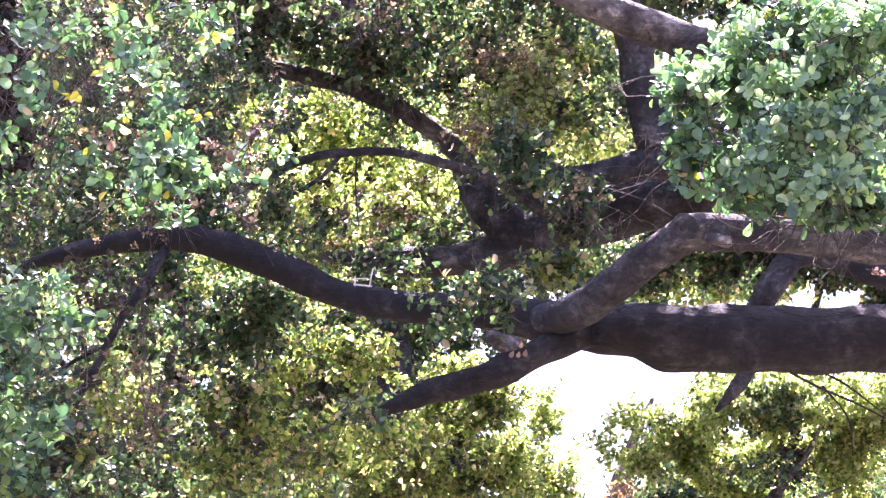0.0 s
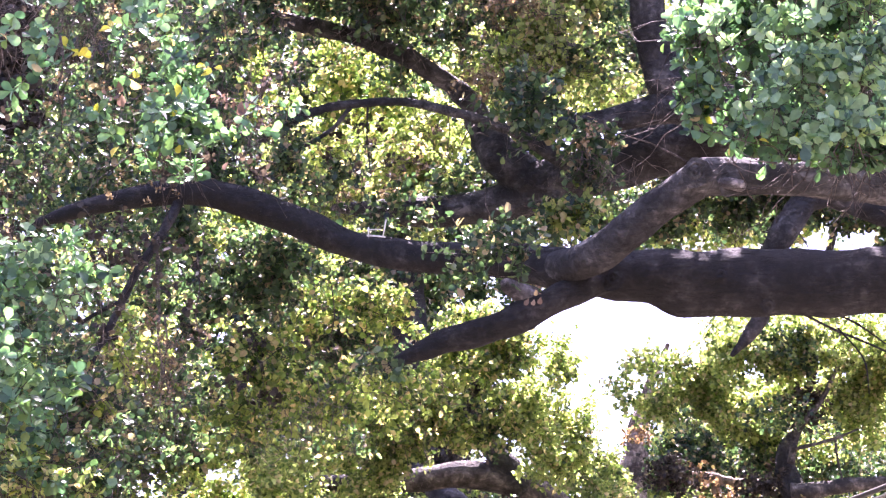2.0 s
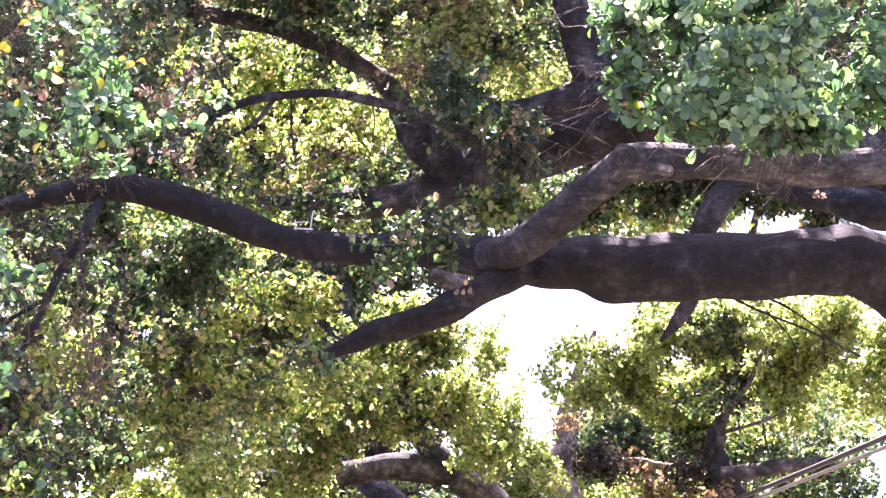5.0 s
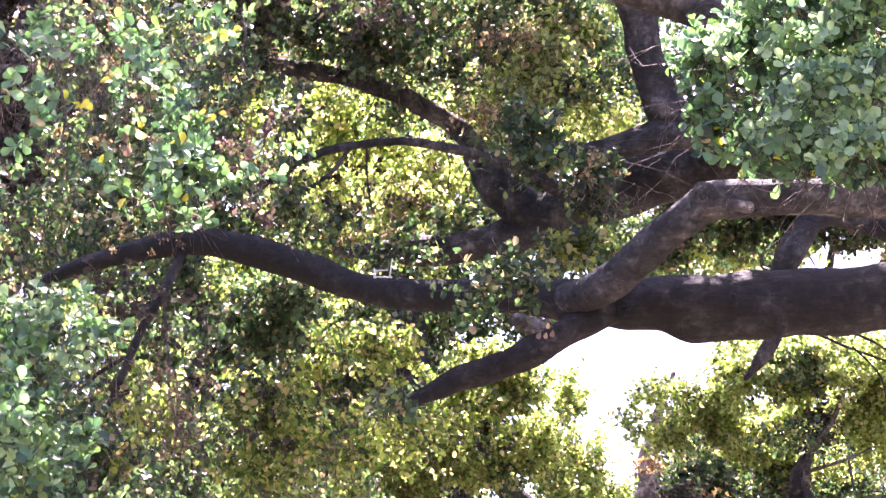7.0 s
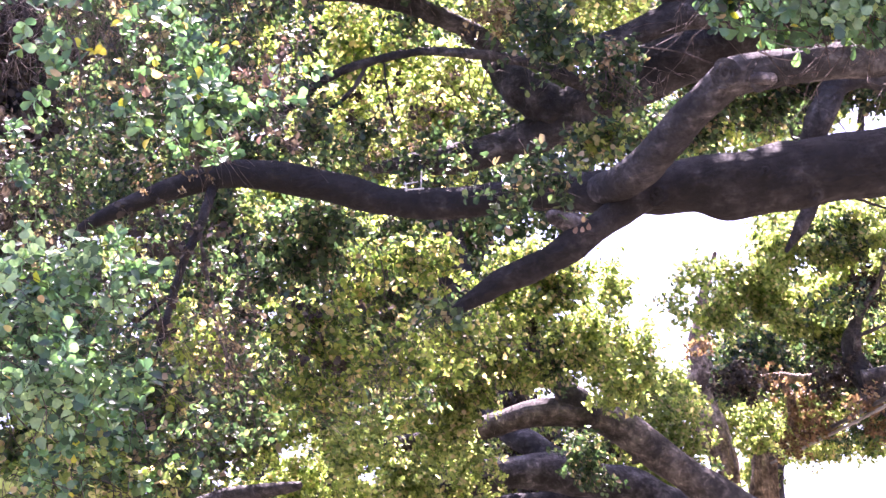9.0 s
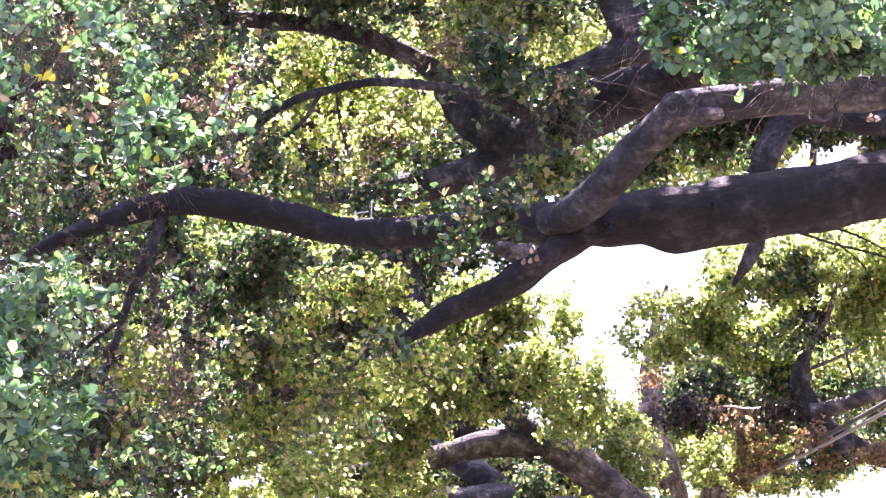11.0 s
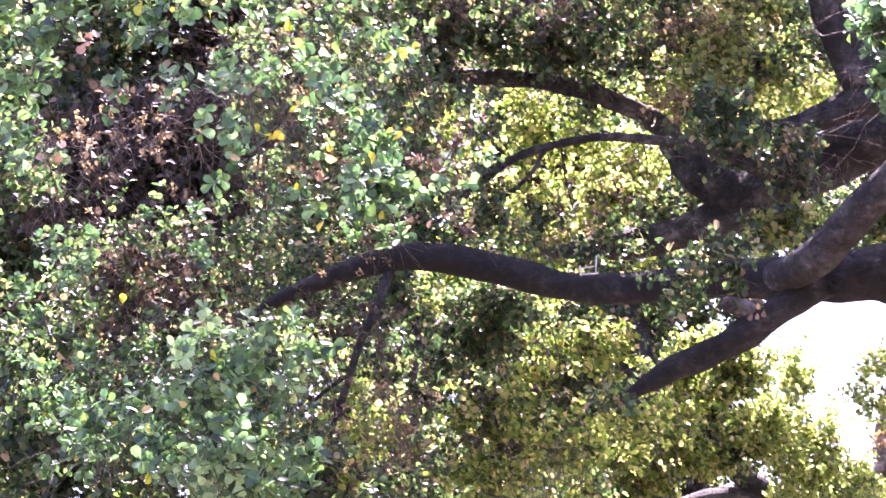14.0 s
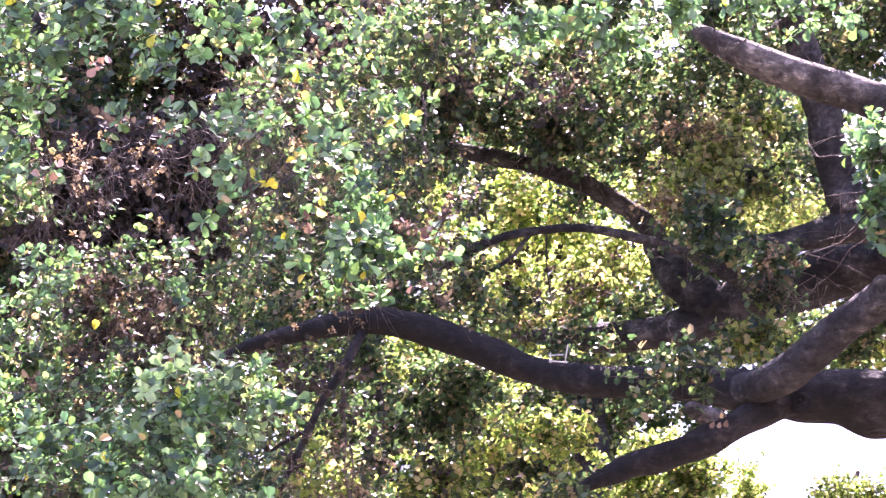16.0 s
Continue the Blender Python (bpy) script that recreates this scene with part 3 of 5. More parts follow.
for a, b, c in (((1.01, 5.72, 4.00), (1.03, 5.70, 3.93), (1.06, 5.72, 3.87)), ((1.19, 5.72, 3.92), (1.24, 5.70, 4.00), (1.32, 5.72, 4.11)), ((1.30, 5.72, 4.07), (1.34, 5.70, 4.16), (1.39, 5.72, 4.24)), ((1.12, 5.72, 4.20), (1.16, 5.70, 4.14), (1.24, 5.72, 4.11)), ((1.39, 5.72, 3.98), (1.40, 5.70, 3.88), (1.43, 5.72, 3.77)), ((1.28, 5.72, 4.38), (1.34, 5.70, 4.43), (1.39, 5.72, 4.49)), ((1.49, 5.72, 4.20), (1.45, 5.70, 4.08), (1.41, 5.72, 3.98)), ((0.94, 5.72, 4.20), (1.01, 5.70, 4.24), (1.07, 5.72, 4.27)), ((1.12, 5.72, 3.79), (1.06, 5.70, 3.79), (1.00, 5.72, 3.83)), ((0.94, 5.72, 3.81), (1.00, 5.70, 3.76), (1.06, 5.72, 3.75))):
    limb(oak, "sprig", [(a, 0.0035), (b, 0.0028), (c, 0.0016)], TWIG_PALE, step=0.03, sides=5, knobs=0.2)
# ---------------------------------------------------------------- the tree behind, with a leaning trunk
leaning = thing("leaning_tree", (2.14, 19.31, -3.42)[:2] + (0.0,), "leaning evergreen tree with pale bent trunk in sunlight", "tree")
# sunlight put into the trunk's bark; limbs below take darker tones
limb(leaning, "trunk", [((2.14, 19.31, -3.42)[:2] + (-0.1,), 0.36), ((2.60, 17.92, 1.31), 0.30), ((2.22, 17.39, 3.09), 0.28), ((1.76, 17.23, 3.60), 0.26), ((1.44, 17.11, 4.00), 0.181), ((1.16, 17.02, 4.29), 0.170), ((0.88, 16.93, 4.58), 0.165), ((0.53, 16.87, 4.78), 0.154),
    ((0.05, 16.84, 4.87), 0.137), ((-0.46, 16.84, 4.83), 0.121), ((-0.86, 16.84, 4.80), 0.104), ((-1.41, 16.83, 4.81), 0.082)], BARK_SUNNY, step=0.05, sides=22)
limb(leaning, "limb", [((0.63, 16.89, 4.73), 0.143), ((0.36, 16.79, 5.04), 0.110), ((0.17, 16.69, 5.37), 0.088), ((0.12, 16.56, 5.81), 0.055)], BARK_DARK, step=0.05, sides=14)
limb(leaning, "limb", [((2.01, 17.88, 3.18), 0.208), ((1.12, 17.75, 3.95), 0.208), ((0.28, 17.62, 4.35), 0.197), ((-0.28, 17.58, 4.45), 0.186), ((-0.80, 17.57, 4.45), 0.154), ((-1.33, 17.59, 4.38), 0.088)], BARK_PALE, step=0.05, sides=18)
limb(leaning, "limb", [((0.59, 17.90, 4.11), 0.155), ((0.21, 17.90, 4.53), 0.143), ((-0.05, 17.90, 4.75), 0.131), ((-0.28, 17.90, 4.95), 0.107), ((-0.45, 17.90, 5.16), 0.059)], BARK_DARK, step=0.05, sides=14)
limb(leaning, "limb", [((1.30, 18.20, 3.76), 0.206), ((0.76, 18.20, 4.05), 0.169), ((0.13, 18.20, 4.17), 0.145), ((-0.51, 18.20, 4.21), 0.133), ((-0.99, 18.20, 4.18), 0.109)], BARK, step=0.05, sides=14)
limb(leaning, "limb", [((0.98, 17.00, 4.27), 0.124), ((0.97, 17.00, 4.38), 0.073), ((1.00, 17.00, 4.45), 0.040)], BARK_SUNNY, "broken side branch stub", step=0.03, sides=12)
# ---------------------------------------------------------------- tall trees with furrowed bark
tall = thing("tall_tree", (1.25, 23.55, -3.70)[:2] + (0.0,), "tall tree with furrowed brown bark and two stems", "tree")
limb(tall, "trunk", [((1.25, 23.55, -0.1), 0.34), ((2.50, 21.60, 3.61), 0.215), ((2.52, 21.00, 4.08), 0.181), ((2.62, 21.00, 4.61), 0.167), ((2.68, 21.00, 5.01), 0.147), ((2.74, 21.00, 5.35), 0.105), ((2.92, 21.00, 5.96), 0.063), ((3.13, 21.00, 6.50), 0.028)], BARK_FURROWED, step=0.06, sides=26, knobs=0.2)
limb(tall, "trunk", [((1.24, 23.32, -0.1), 0.30), ((2.22, 21.30, 3.42), 0.212), ((2.10, 20.70, 4.04), 0.151), ((2.12, 20.70, 4.65), 0.158), ((2.06, 20.70, 5.00), 0.206), ((2.02, 20.70, 5.35), 0.213), ((2.07, 20.70, 5.76), 0.144), ((2.14, 20.70, 6.17), 0.110), ((2.32, 20.70, 6.71), 0.062), ((2.55, 20.70, 7.18), 0.028)], BARK_FURROWED, step=0.06, sides=26, knobs=0.2)
for drift in (-0.12, -0.05, 0.06, 0.13):
    limb(tall, "bark_strip", [(Vector(q) + Vector((drift * (1.15 - 0.1 * k), -0.16, 0)), 0.022 - 0.003 * k) for k, q in enumerate(((2.50, 21.60, 3.61), (2.56, 21.00, 4.27), (2.64, 21.00, 4.74), (2.71, 21.00, 5.18)))], BARK_FURROWED, step=0.06, sides=8, knobs=0.3)
for drift in (-0.13, 0.0, 0.12):
    limb(tall, "bark_strip", [(Vector(q) + Vector((drift * (1.15 - 0.1 * k), -0.18, 0)), 0.022 - 0.003 * k) for k, q in enumerate(((2.10, 20.70, 4.04), (2.11, 20.70, 4.79), (2.06, 20.70, 5.18), (2.08, 20.70, 5.69)))], BARK_FURROWED, step=0.06, sides=8, knobs=0.3)
limb(tall, "limb", [((4.73, 17.30, 3.77), 0.092), ((4.13, 17.30, 4.06), 0.098), ((3.68, 17.30, 4.30), 0.109), ((3.42, 17.30, 4.48), 0.132), ((3.31, 17.30, 4.69), 0.138), ((3.24, 17.30, 4.94), 0.115), ((3.23, 17.30, 5.12), 0.075), ((3.32, 17.30, 5.31), 0.040)], BARK_DARK, "dark forked stem among leaves", step=0.04, sides=18)
limb(tall, "limb", [((3.24, 17.10, 4.69), 0.085), ((3.40, 17.10, 4.70), 0.080), ((3.61, 17.10, 4.73), 0.074), ((3.87, 17.10, 4.76), 0.068), ((4.32, 17.10, 4.78), 0.057)], BARK_SUNNY, step=0.04, sides=14)
limb(tall, "limb", [((3.24, 17.05, 4.97), 0.040), ((3.30, 17.05, 5.19), 0.034), ((3.40, 17.05, 5.38), 0.034), ((3.58, 17.05, 5.58), 0.028), ((3.72, 17.05, 5.82), 0.023), ((3.79, 17.05, 5.95), 0.011)], BARK_SUNNY, "thin pale forked branch", step=0.04, sides=10)
limb(tall, "twig", [((3.27, 17.00, 5.10), 0.023), ((3.50, 17.00, 5.15), 0.017), ((3.74, 17.00, 5.22), 0.014), ((3.92, 17.00, 5.29), 0.008)], BARK_SUNNY, step=0.04, sides=7)
limb(tall, "twig", [((3.69, 17.00, 5.19), 0.014), ((3.69, 17.00, 5.02), 0.013), ((3.72, 17.00, 4.81), 0.009)], BARK_SUNNY, step=0.04, sides=6)
limb(tall, "limb", [((1.99, 18.50, 5.12), 0.043), ((2.20, 18.50, 5.13), 0.049), ((2.57, 18.50, 5.13), 0.055), ((2.92, 18.50, 5.06), 0.055), ((3.40, 18.50, 5.03), 0.061)], BARK_FURROWED, step=0.05, sides=10)
limb(tall, "limb", [((2.71, 18.60, 5.09), 0.043), ((2.74, 18.60, 4.86), 0.049), ((2.71, 18.60, 4.68), 0.043), ((2.72, 18.60, 4.49), 0.025)], BARK_FURROWED, step=0.05, sides=10)
# ---------------------------------------------------------------- the tree hung with vines
vined = thing("vine_hung_tree", (-3.63, 14.64, -0.19)[:2] + (0.0,), "dark tree trunk hung with thin pale vines", "tree")
limb(vined, "trunk", [((-3.63, 14.64, -0.19)[:2] + (-0.1,), 0.26), ((-3.02, 13.68, 3.10), 0.2), ((-2.88, 13.42, 4.01), 0.183), ((-2.86, 13.29, 4.43), 0.165), ((-2.74, 13.19, 4.79), 0.131), ((-2.57, 13.09, 5.14), 0.061)], BARK, step=0.05, sides=18)
limb(vined, "limb", [((-2.79, 13.25, 3.88), 0.077), ((-2.44, 13.03, 3.91), 0.071), ((-2.12, 12.93, 3.89), 0.063), ((-1.82, 12.94, 3.89), 0.034)], BARK_PALE, step=0.04, sides=14)
rng = random.Random(5)
for k in range(9):
    x = 180 + 10 * k + rng.uniform(-4, 4)
    p = Vector((-2.67, 12.96, 4.69)) + Vector(((x - 225) * 0.0042, rng.uniform(-0.08, 0.04), rng.uniform(-0.1, 0.2)))
    pts = []
    for j in range(6):
        pts.append((p.copy(), 0.006 - 0.0006 * j))
        p += Vector((rng.uniform(-0.035, 0.035), rng.uniform(-0.02, 0.02), -rng.uniform(0.10, 0.2)))
    limb(vined, "vine", pts, TWIG, step=0.05, sides=6, knobs=0.0)

# ---------------------------------------------------------------- a white frame lodged on the limb
scrap = thing("plastic_frame", (-0.45, 9.23, 4.74), "small white broken plastic frame lodged on the limb", "scrap")


def rod(name, a, b, radius, mat, parent):
    return part(name, limb_mesh(name, [(a, radius), ((np.array(a) + np.array(b)) / 2, radius), (b, radius)], 0.02, 8, 0.0), mat, parent)


rod("rail", (-0.50, 9.23, 4.75), (-0.40, 9.23, 4.74), 0.0045, WHITE, scrap)
rod("rail", (-0.50, 9.22, 4.78), (-0.42, 9.22, 4.78), 0.0035, WHITE, scrap)
rod("post", (-0.49, 9.23, 4.74), (-0.49, 9.22, 4.79), 0.0045, WHITE, scrap)
rod("post", (-0.41, 9.23, 4.74), (-0.39, 9.20, 4.83), 0.004, WHITE, scrap)

# ---------------------------------------------------------------- the hung cable
def cable_mesh(name, a, b, sag, radius):
    a, b = np.array(a), np.array(b)
    pts = []
    for k in range(9):
        s = k / 8
        q = a + (b - a) * s
        q[2] -= sag * 4 * s * (1 - s)
        pts.append((q, radius))
    return limb_mesh(name, pts, 0.15, 8, 0.0)


cable = thing("overhead_cable", (2.69, 20.80, 4.63), "dark twin overhead cable hung between the trees", "cable")
part("cable_strand", cable_mesh("cable_strand", (2.69, 20.80, 4.63), (3.74, 12.40, 4.14), 0.03, 0.022), CABLE, cable)
part("cable_strand", cable_mesh("cable_strand", (2.68, 20.80, 4.57), (3.72, 12.40, 4.06), 0.03, 0.016), WIRE, cable, "thin grey metal wire")

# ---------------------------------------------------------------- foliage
# sunlit leaves deep in the crown, behind the limbs, sun put into leaf colour
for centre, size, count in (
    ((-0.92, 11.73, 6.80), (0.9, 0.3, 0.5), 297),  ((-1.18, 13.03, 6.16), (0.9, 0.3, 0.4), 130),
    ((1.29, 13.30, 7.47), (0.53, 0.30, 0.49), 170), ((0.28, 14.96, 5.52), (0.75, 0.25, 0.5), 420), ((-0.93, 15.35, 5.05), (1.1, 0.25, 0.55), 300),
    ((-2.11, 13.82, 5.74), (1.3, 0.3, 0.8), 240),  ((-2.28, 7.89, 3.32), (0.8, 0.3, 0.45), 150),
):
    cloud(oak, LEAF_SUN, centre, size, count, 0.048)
# pale leaf colour stands for sun on these banks
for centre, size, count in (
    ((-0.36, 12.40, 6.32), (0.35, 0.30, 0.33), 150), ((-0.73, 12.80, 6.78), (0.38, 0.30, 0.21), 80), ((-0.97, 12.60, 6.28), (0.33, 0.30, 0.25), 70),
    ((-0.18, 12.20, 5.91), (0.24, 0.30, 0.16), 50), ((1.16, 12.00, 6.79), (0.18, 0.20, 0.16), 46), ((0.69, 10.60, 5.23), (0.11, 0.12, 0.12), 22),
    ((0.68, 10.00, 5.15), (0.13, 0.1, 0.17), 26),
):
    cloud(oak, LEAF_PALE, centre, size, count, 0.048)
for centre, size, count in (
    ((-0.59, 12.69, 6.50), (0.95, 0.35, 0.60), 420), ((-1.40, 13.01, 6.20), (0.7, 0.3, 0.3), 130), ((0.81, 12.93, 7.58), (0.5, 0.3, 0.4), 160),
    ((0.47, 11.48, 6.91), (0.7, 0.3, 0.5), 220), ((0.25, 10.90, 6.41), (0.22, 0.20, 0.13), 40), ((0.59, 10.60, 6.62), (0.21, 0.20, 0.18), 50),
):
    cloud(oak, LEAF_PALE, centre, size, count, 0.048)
for centre, size, count in (((-4.00, 9.20, 4.79), (0.31, 0.30, 0.34), 140), ((-3.83, 9.20, 4.33), (0.37, 0.30, 0.24), 120)):
    cloud(oak, LEAF_DARK, centre, size, count, 0.048)
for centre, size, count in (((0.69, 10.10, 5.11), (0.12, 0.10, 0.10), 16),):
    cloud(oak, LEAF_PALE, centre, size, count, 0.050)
for centre, size, count in (((0.63, 11.90, 6.44), (0.28, 0.25, 0.18), 110), ((1.50, 11.90, 5.98), (0.24, 0.20, 0.12), 60)):
    cloud(oak, LEAF_DARK, centre, size, count, 0.048)
# shaded leaves between and below the limbs, shade put into leaf colour
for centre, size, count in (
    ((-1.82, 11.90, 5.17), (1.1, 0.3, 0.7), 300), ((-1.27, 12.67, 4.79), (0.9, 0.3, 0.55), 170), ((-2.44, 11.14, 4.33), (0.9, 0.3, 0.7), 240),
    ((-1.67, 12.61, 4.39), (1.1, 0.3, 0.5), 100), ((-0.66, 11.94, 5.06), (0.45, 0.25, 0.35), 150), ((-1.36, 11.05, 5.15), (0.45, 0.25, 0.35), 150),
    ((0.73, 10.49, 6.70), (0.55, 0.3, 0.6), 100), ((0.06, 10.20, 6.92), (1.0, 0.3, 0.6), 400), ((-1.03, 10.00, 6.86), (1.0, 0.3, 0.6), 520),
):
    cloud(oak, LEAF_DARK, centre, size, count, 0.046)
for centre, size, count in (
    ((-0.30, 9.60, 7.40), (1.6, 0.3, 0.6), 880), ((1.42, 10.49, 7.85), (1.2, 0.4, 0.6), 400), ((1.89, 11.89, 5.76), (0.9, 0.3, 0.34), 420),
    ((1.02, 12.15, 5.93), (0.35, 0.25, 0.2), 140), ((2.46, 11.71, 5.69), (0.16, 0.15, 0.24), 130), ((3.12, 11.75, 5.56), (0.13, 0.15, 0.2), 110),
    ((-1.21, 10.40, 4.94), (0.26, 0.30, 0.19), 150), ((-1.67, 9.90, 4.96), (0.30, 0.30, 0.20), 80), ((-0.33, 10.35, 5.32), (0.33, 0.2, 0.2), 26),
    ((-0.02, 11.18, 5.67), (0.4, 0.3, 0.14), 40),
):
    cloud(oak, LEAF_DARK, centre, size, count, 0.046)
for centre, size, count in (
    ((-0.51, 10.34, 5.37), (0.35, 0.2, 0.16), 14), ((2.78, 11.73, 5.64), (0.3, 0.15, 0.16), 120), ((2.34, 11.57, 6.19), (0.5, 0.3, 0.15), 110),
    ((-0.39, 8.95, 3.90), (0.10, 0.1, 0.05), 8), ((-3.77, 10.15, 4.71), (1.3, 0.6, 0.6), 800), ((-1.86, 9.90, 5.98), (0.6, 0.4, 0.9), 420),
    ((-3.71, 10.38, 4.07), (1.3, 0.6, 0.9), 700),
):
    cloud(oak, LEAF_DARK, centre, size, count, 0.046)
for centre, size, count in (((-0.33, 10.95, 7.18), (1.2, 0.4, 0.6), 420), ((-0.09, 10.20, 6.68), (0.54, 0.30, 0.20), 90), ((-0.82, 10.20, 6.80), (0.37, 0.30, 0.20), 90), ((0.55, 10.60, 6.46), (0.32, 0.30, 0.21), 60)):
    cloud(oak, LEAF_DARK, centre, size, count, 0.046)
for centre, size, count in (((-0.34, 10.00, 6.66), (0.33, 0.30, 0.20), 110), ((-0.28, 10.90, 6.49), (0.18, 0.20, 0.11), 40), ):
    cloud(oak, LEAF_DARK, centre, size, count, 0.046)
# pale leaf colour again, brightening these banks as sun would
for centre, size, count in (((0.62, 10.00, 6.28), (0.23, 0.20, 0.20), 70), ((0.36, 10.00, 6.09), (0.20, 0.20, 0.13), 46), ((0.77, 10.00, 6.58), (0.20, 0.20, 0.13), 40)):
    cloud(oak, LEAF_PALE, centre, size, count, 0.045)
for centre, size, count in (((0.23, 9.80, 5.90), (0.20, 0.10, 0.07), 26), ((0.42, 9.80, 6.40), (0.20, 0.15, 0.13), 24), ((0.81, 9.50, 5.39), (0.16, 0.08, 0.06), 6)):
    cloud(oak, LEAF_FLECK, centre, size, count, 0.030)
# leaves below the limb, yellowed in colour to stand for sun
for centre, size, count in (((-1.22, 10.40, 4.32), (0.35, 0.30, 0.21), 70), ((-0.80, 10.80, 4.24), (0.39, 0.30, 0.25), 90), ((-0.51, 10.60, 4.67), (0.21, 0.25, 0.16), 45), ((-1.35, 10.40, 3.97), (0.38, 0.30, 0.17), 60), ((-0.69, 11.20, 5.00), (0.41, 0.30, 0.13), 60), ((-0.97, 11.00, 4.67), (0.26, 0.25, 0.15), 40), ((-0.33, 12.00, 4.46), (0.32, 0.30, 0.24), 70), ((-1.83, 9.90, 4.29), (0.23, 0.30, 0.30), 55)):
    cloud(oak, LEAF_SUN, centre, size, count, 0.045)
# the crown's shaded side, at mid distance, shade put into leaf colour
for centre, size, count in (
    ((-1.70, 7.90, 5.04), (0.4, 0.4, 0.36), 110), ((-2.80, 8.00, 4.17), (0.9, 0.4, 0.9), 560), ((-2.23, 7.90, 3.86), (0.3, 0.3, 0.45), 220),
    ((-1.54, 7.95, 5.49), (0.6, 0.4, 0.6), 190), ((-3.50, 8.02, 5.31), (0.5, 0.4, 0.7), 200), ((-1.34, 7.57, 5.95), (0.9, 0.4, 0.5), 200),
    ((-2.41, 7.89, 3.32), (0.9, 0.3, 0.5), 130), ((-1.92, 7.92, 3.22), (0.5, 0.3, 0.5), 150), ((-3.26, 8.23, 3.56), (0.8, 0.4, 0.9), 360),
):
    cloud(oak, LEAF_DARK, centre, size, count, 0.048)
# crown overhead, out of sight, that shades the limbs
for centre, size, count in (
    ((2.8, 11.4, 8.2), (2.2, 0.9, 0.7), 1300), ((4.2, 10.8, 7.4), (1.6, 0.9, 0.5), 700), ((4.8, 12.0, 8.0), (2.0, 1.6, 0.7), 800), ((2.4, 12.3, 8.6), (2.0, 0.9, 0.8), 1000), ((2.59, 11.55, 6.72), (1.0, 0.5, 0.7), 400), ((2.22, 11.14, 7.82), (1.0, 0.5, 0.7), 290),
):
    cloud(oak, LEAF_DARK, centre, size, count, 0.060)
# more unseen crown, added to shade the pale limb, near leaves and ground
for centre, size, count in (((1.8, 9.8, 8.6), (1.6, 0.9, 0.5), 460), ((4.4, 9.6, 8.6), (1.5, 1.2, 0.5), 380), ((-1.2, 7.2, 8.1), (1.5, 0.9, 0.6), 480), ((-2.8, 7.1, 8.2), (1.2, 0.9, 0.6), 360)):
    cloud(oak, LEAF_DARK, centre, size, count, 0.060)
# hanging sprays in front of the limbs
for centre, size, count in (
    ((0.19, 8.57, 4.38), (0.22, 0.2, 0.13), 46), ((0.46, 9.69, 5.67), (0.28, 0.3, 0.22), 70), ((0.60, 9.90, 5.10), (0.2, 0.2, 0.2), 20),
    ((0.82, 9.93, 5.41), (0.2, 0.1, 0.15), 40), ((0.88, 9.88, 5.44), (0.26, 0.2, 0.10), 34), 
    ((-1.08, 10.31, 5.43), (0.2, 0.2, 0.12), 26), ((-1.22, 10.43, 5.10), (0.25, 0.2, 0.15), 44), ((-0.90, 10.08, 4.89), (0.15, 0.1, 0.06), 14),
):
    cloud(oak, LEAF_DARK, centre, size, count, 0.046)
# near curtain: a few clusters of larger leaves
for centre, size, count in (
    ((-1.48, 5.70, 4.50), (0.08, 0.10, 0.08), 4), ((-1.26, 5.80, 4.56), (0.09, 0.12, 0.09), 4), ((-1.08, 5.90, 4.58), (0.10, 0.12, 0.09), 5),
    ((-1.46, 5.70, 4.21), (0.08, 0.10, 0.08), 4), ((-1.42, 6.00, 4.39), (0.05, 0.08, 0.05), 2), ((-0.99, 5.90, 4.33), (0.12, 0.15, 0.10), 10),
    ((-1.06, 5.90, 4.07), (0.19, 0.18, 0.08), 10), ((-0.85, 6.10, 4.65), (0.10, 0.10, 0.06), 3), ((-1.22, 5.80, 4.01), (0.08, 0.10, 0.05), 3),
):
    cloud(oak, LEAF_NEAR, centre, size, count, 0.048)
for centre, size, count in (
    ((-0.74, 6.20, 4.23), (0.08, 0.10, 0.06), 3), ((-1.26, 6.20, 4.54), (0.05, 0.08, 0.05), 2), ((-0.95, 6.00, 4.73), (0.08, 0.10, 0.06), 3),
    ((-1.11, 5.60, 4.73), (0.20, 0.20, 0.08), 10), ((-1.43, 5.40, 4.66), (0.20, 0.20, 0.11), 14), ((-1.60, 6.20, 3.52), (0.11, 0.12, 0.12), 8),
    ((-1.47, 6.20, 3.19), (0.11, 0.12, 0.09), 7), ((-1.41, 6.60, 3.68), (0.09, 0.12, 0.07), 4), ((-1.46, 6.00, 3.03), (0.12, 0.12, 0.08), 6),
):
    cloud(oak, LEAF_NEAR, centre, size, count, 0.048)
for centre, size, count in (
    ((-2.13, 5.20, 4.70), (0.11, 0.20, 0.10), 16), ((-1.91, 5.30, 4.74), (0.14, 0.20, 0.10), 16), ((-2.08, 5.20, 4.42), (0.10, 0.15, 0.10), 10),
    ((-2.00, 5.10, 4.13), (0.08, 0.12, 0.10), 6), ((-1.77, 5.50, 4.82), (0.11, 0.15, 0.09), 10), ((-1.71, 5.70, 4.78), (0.11, 0.15, 0.11), 8),
    ((-1.91, 5.20, 4.51), (0.10, 0.12, 0.05), 5), ((-1.84, 5.60, 4.49), (0.04, 0.08, 0.07), 2), ((-1.67, 5.70, 4.54), (0.08, 0.10, 0.09), 4),
):
    cloud(oak, LEAF_NEAR, centre, size, count, 0.048)
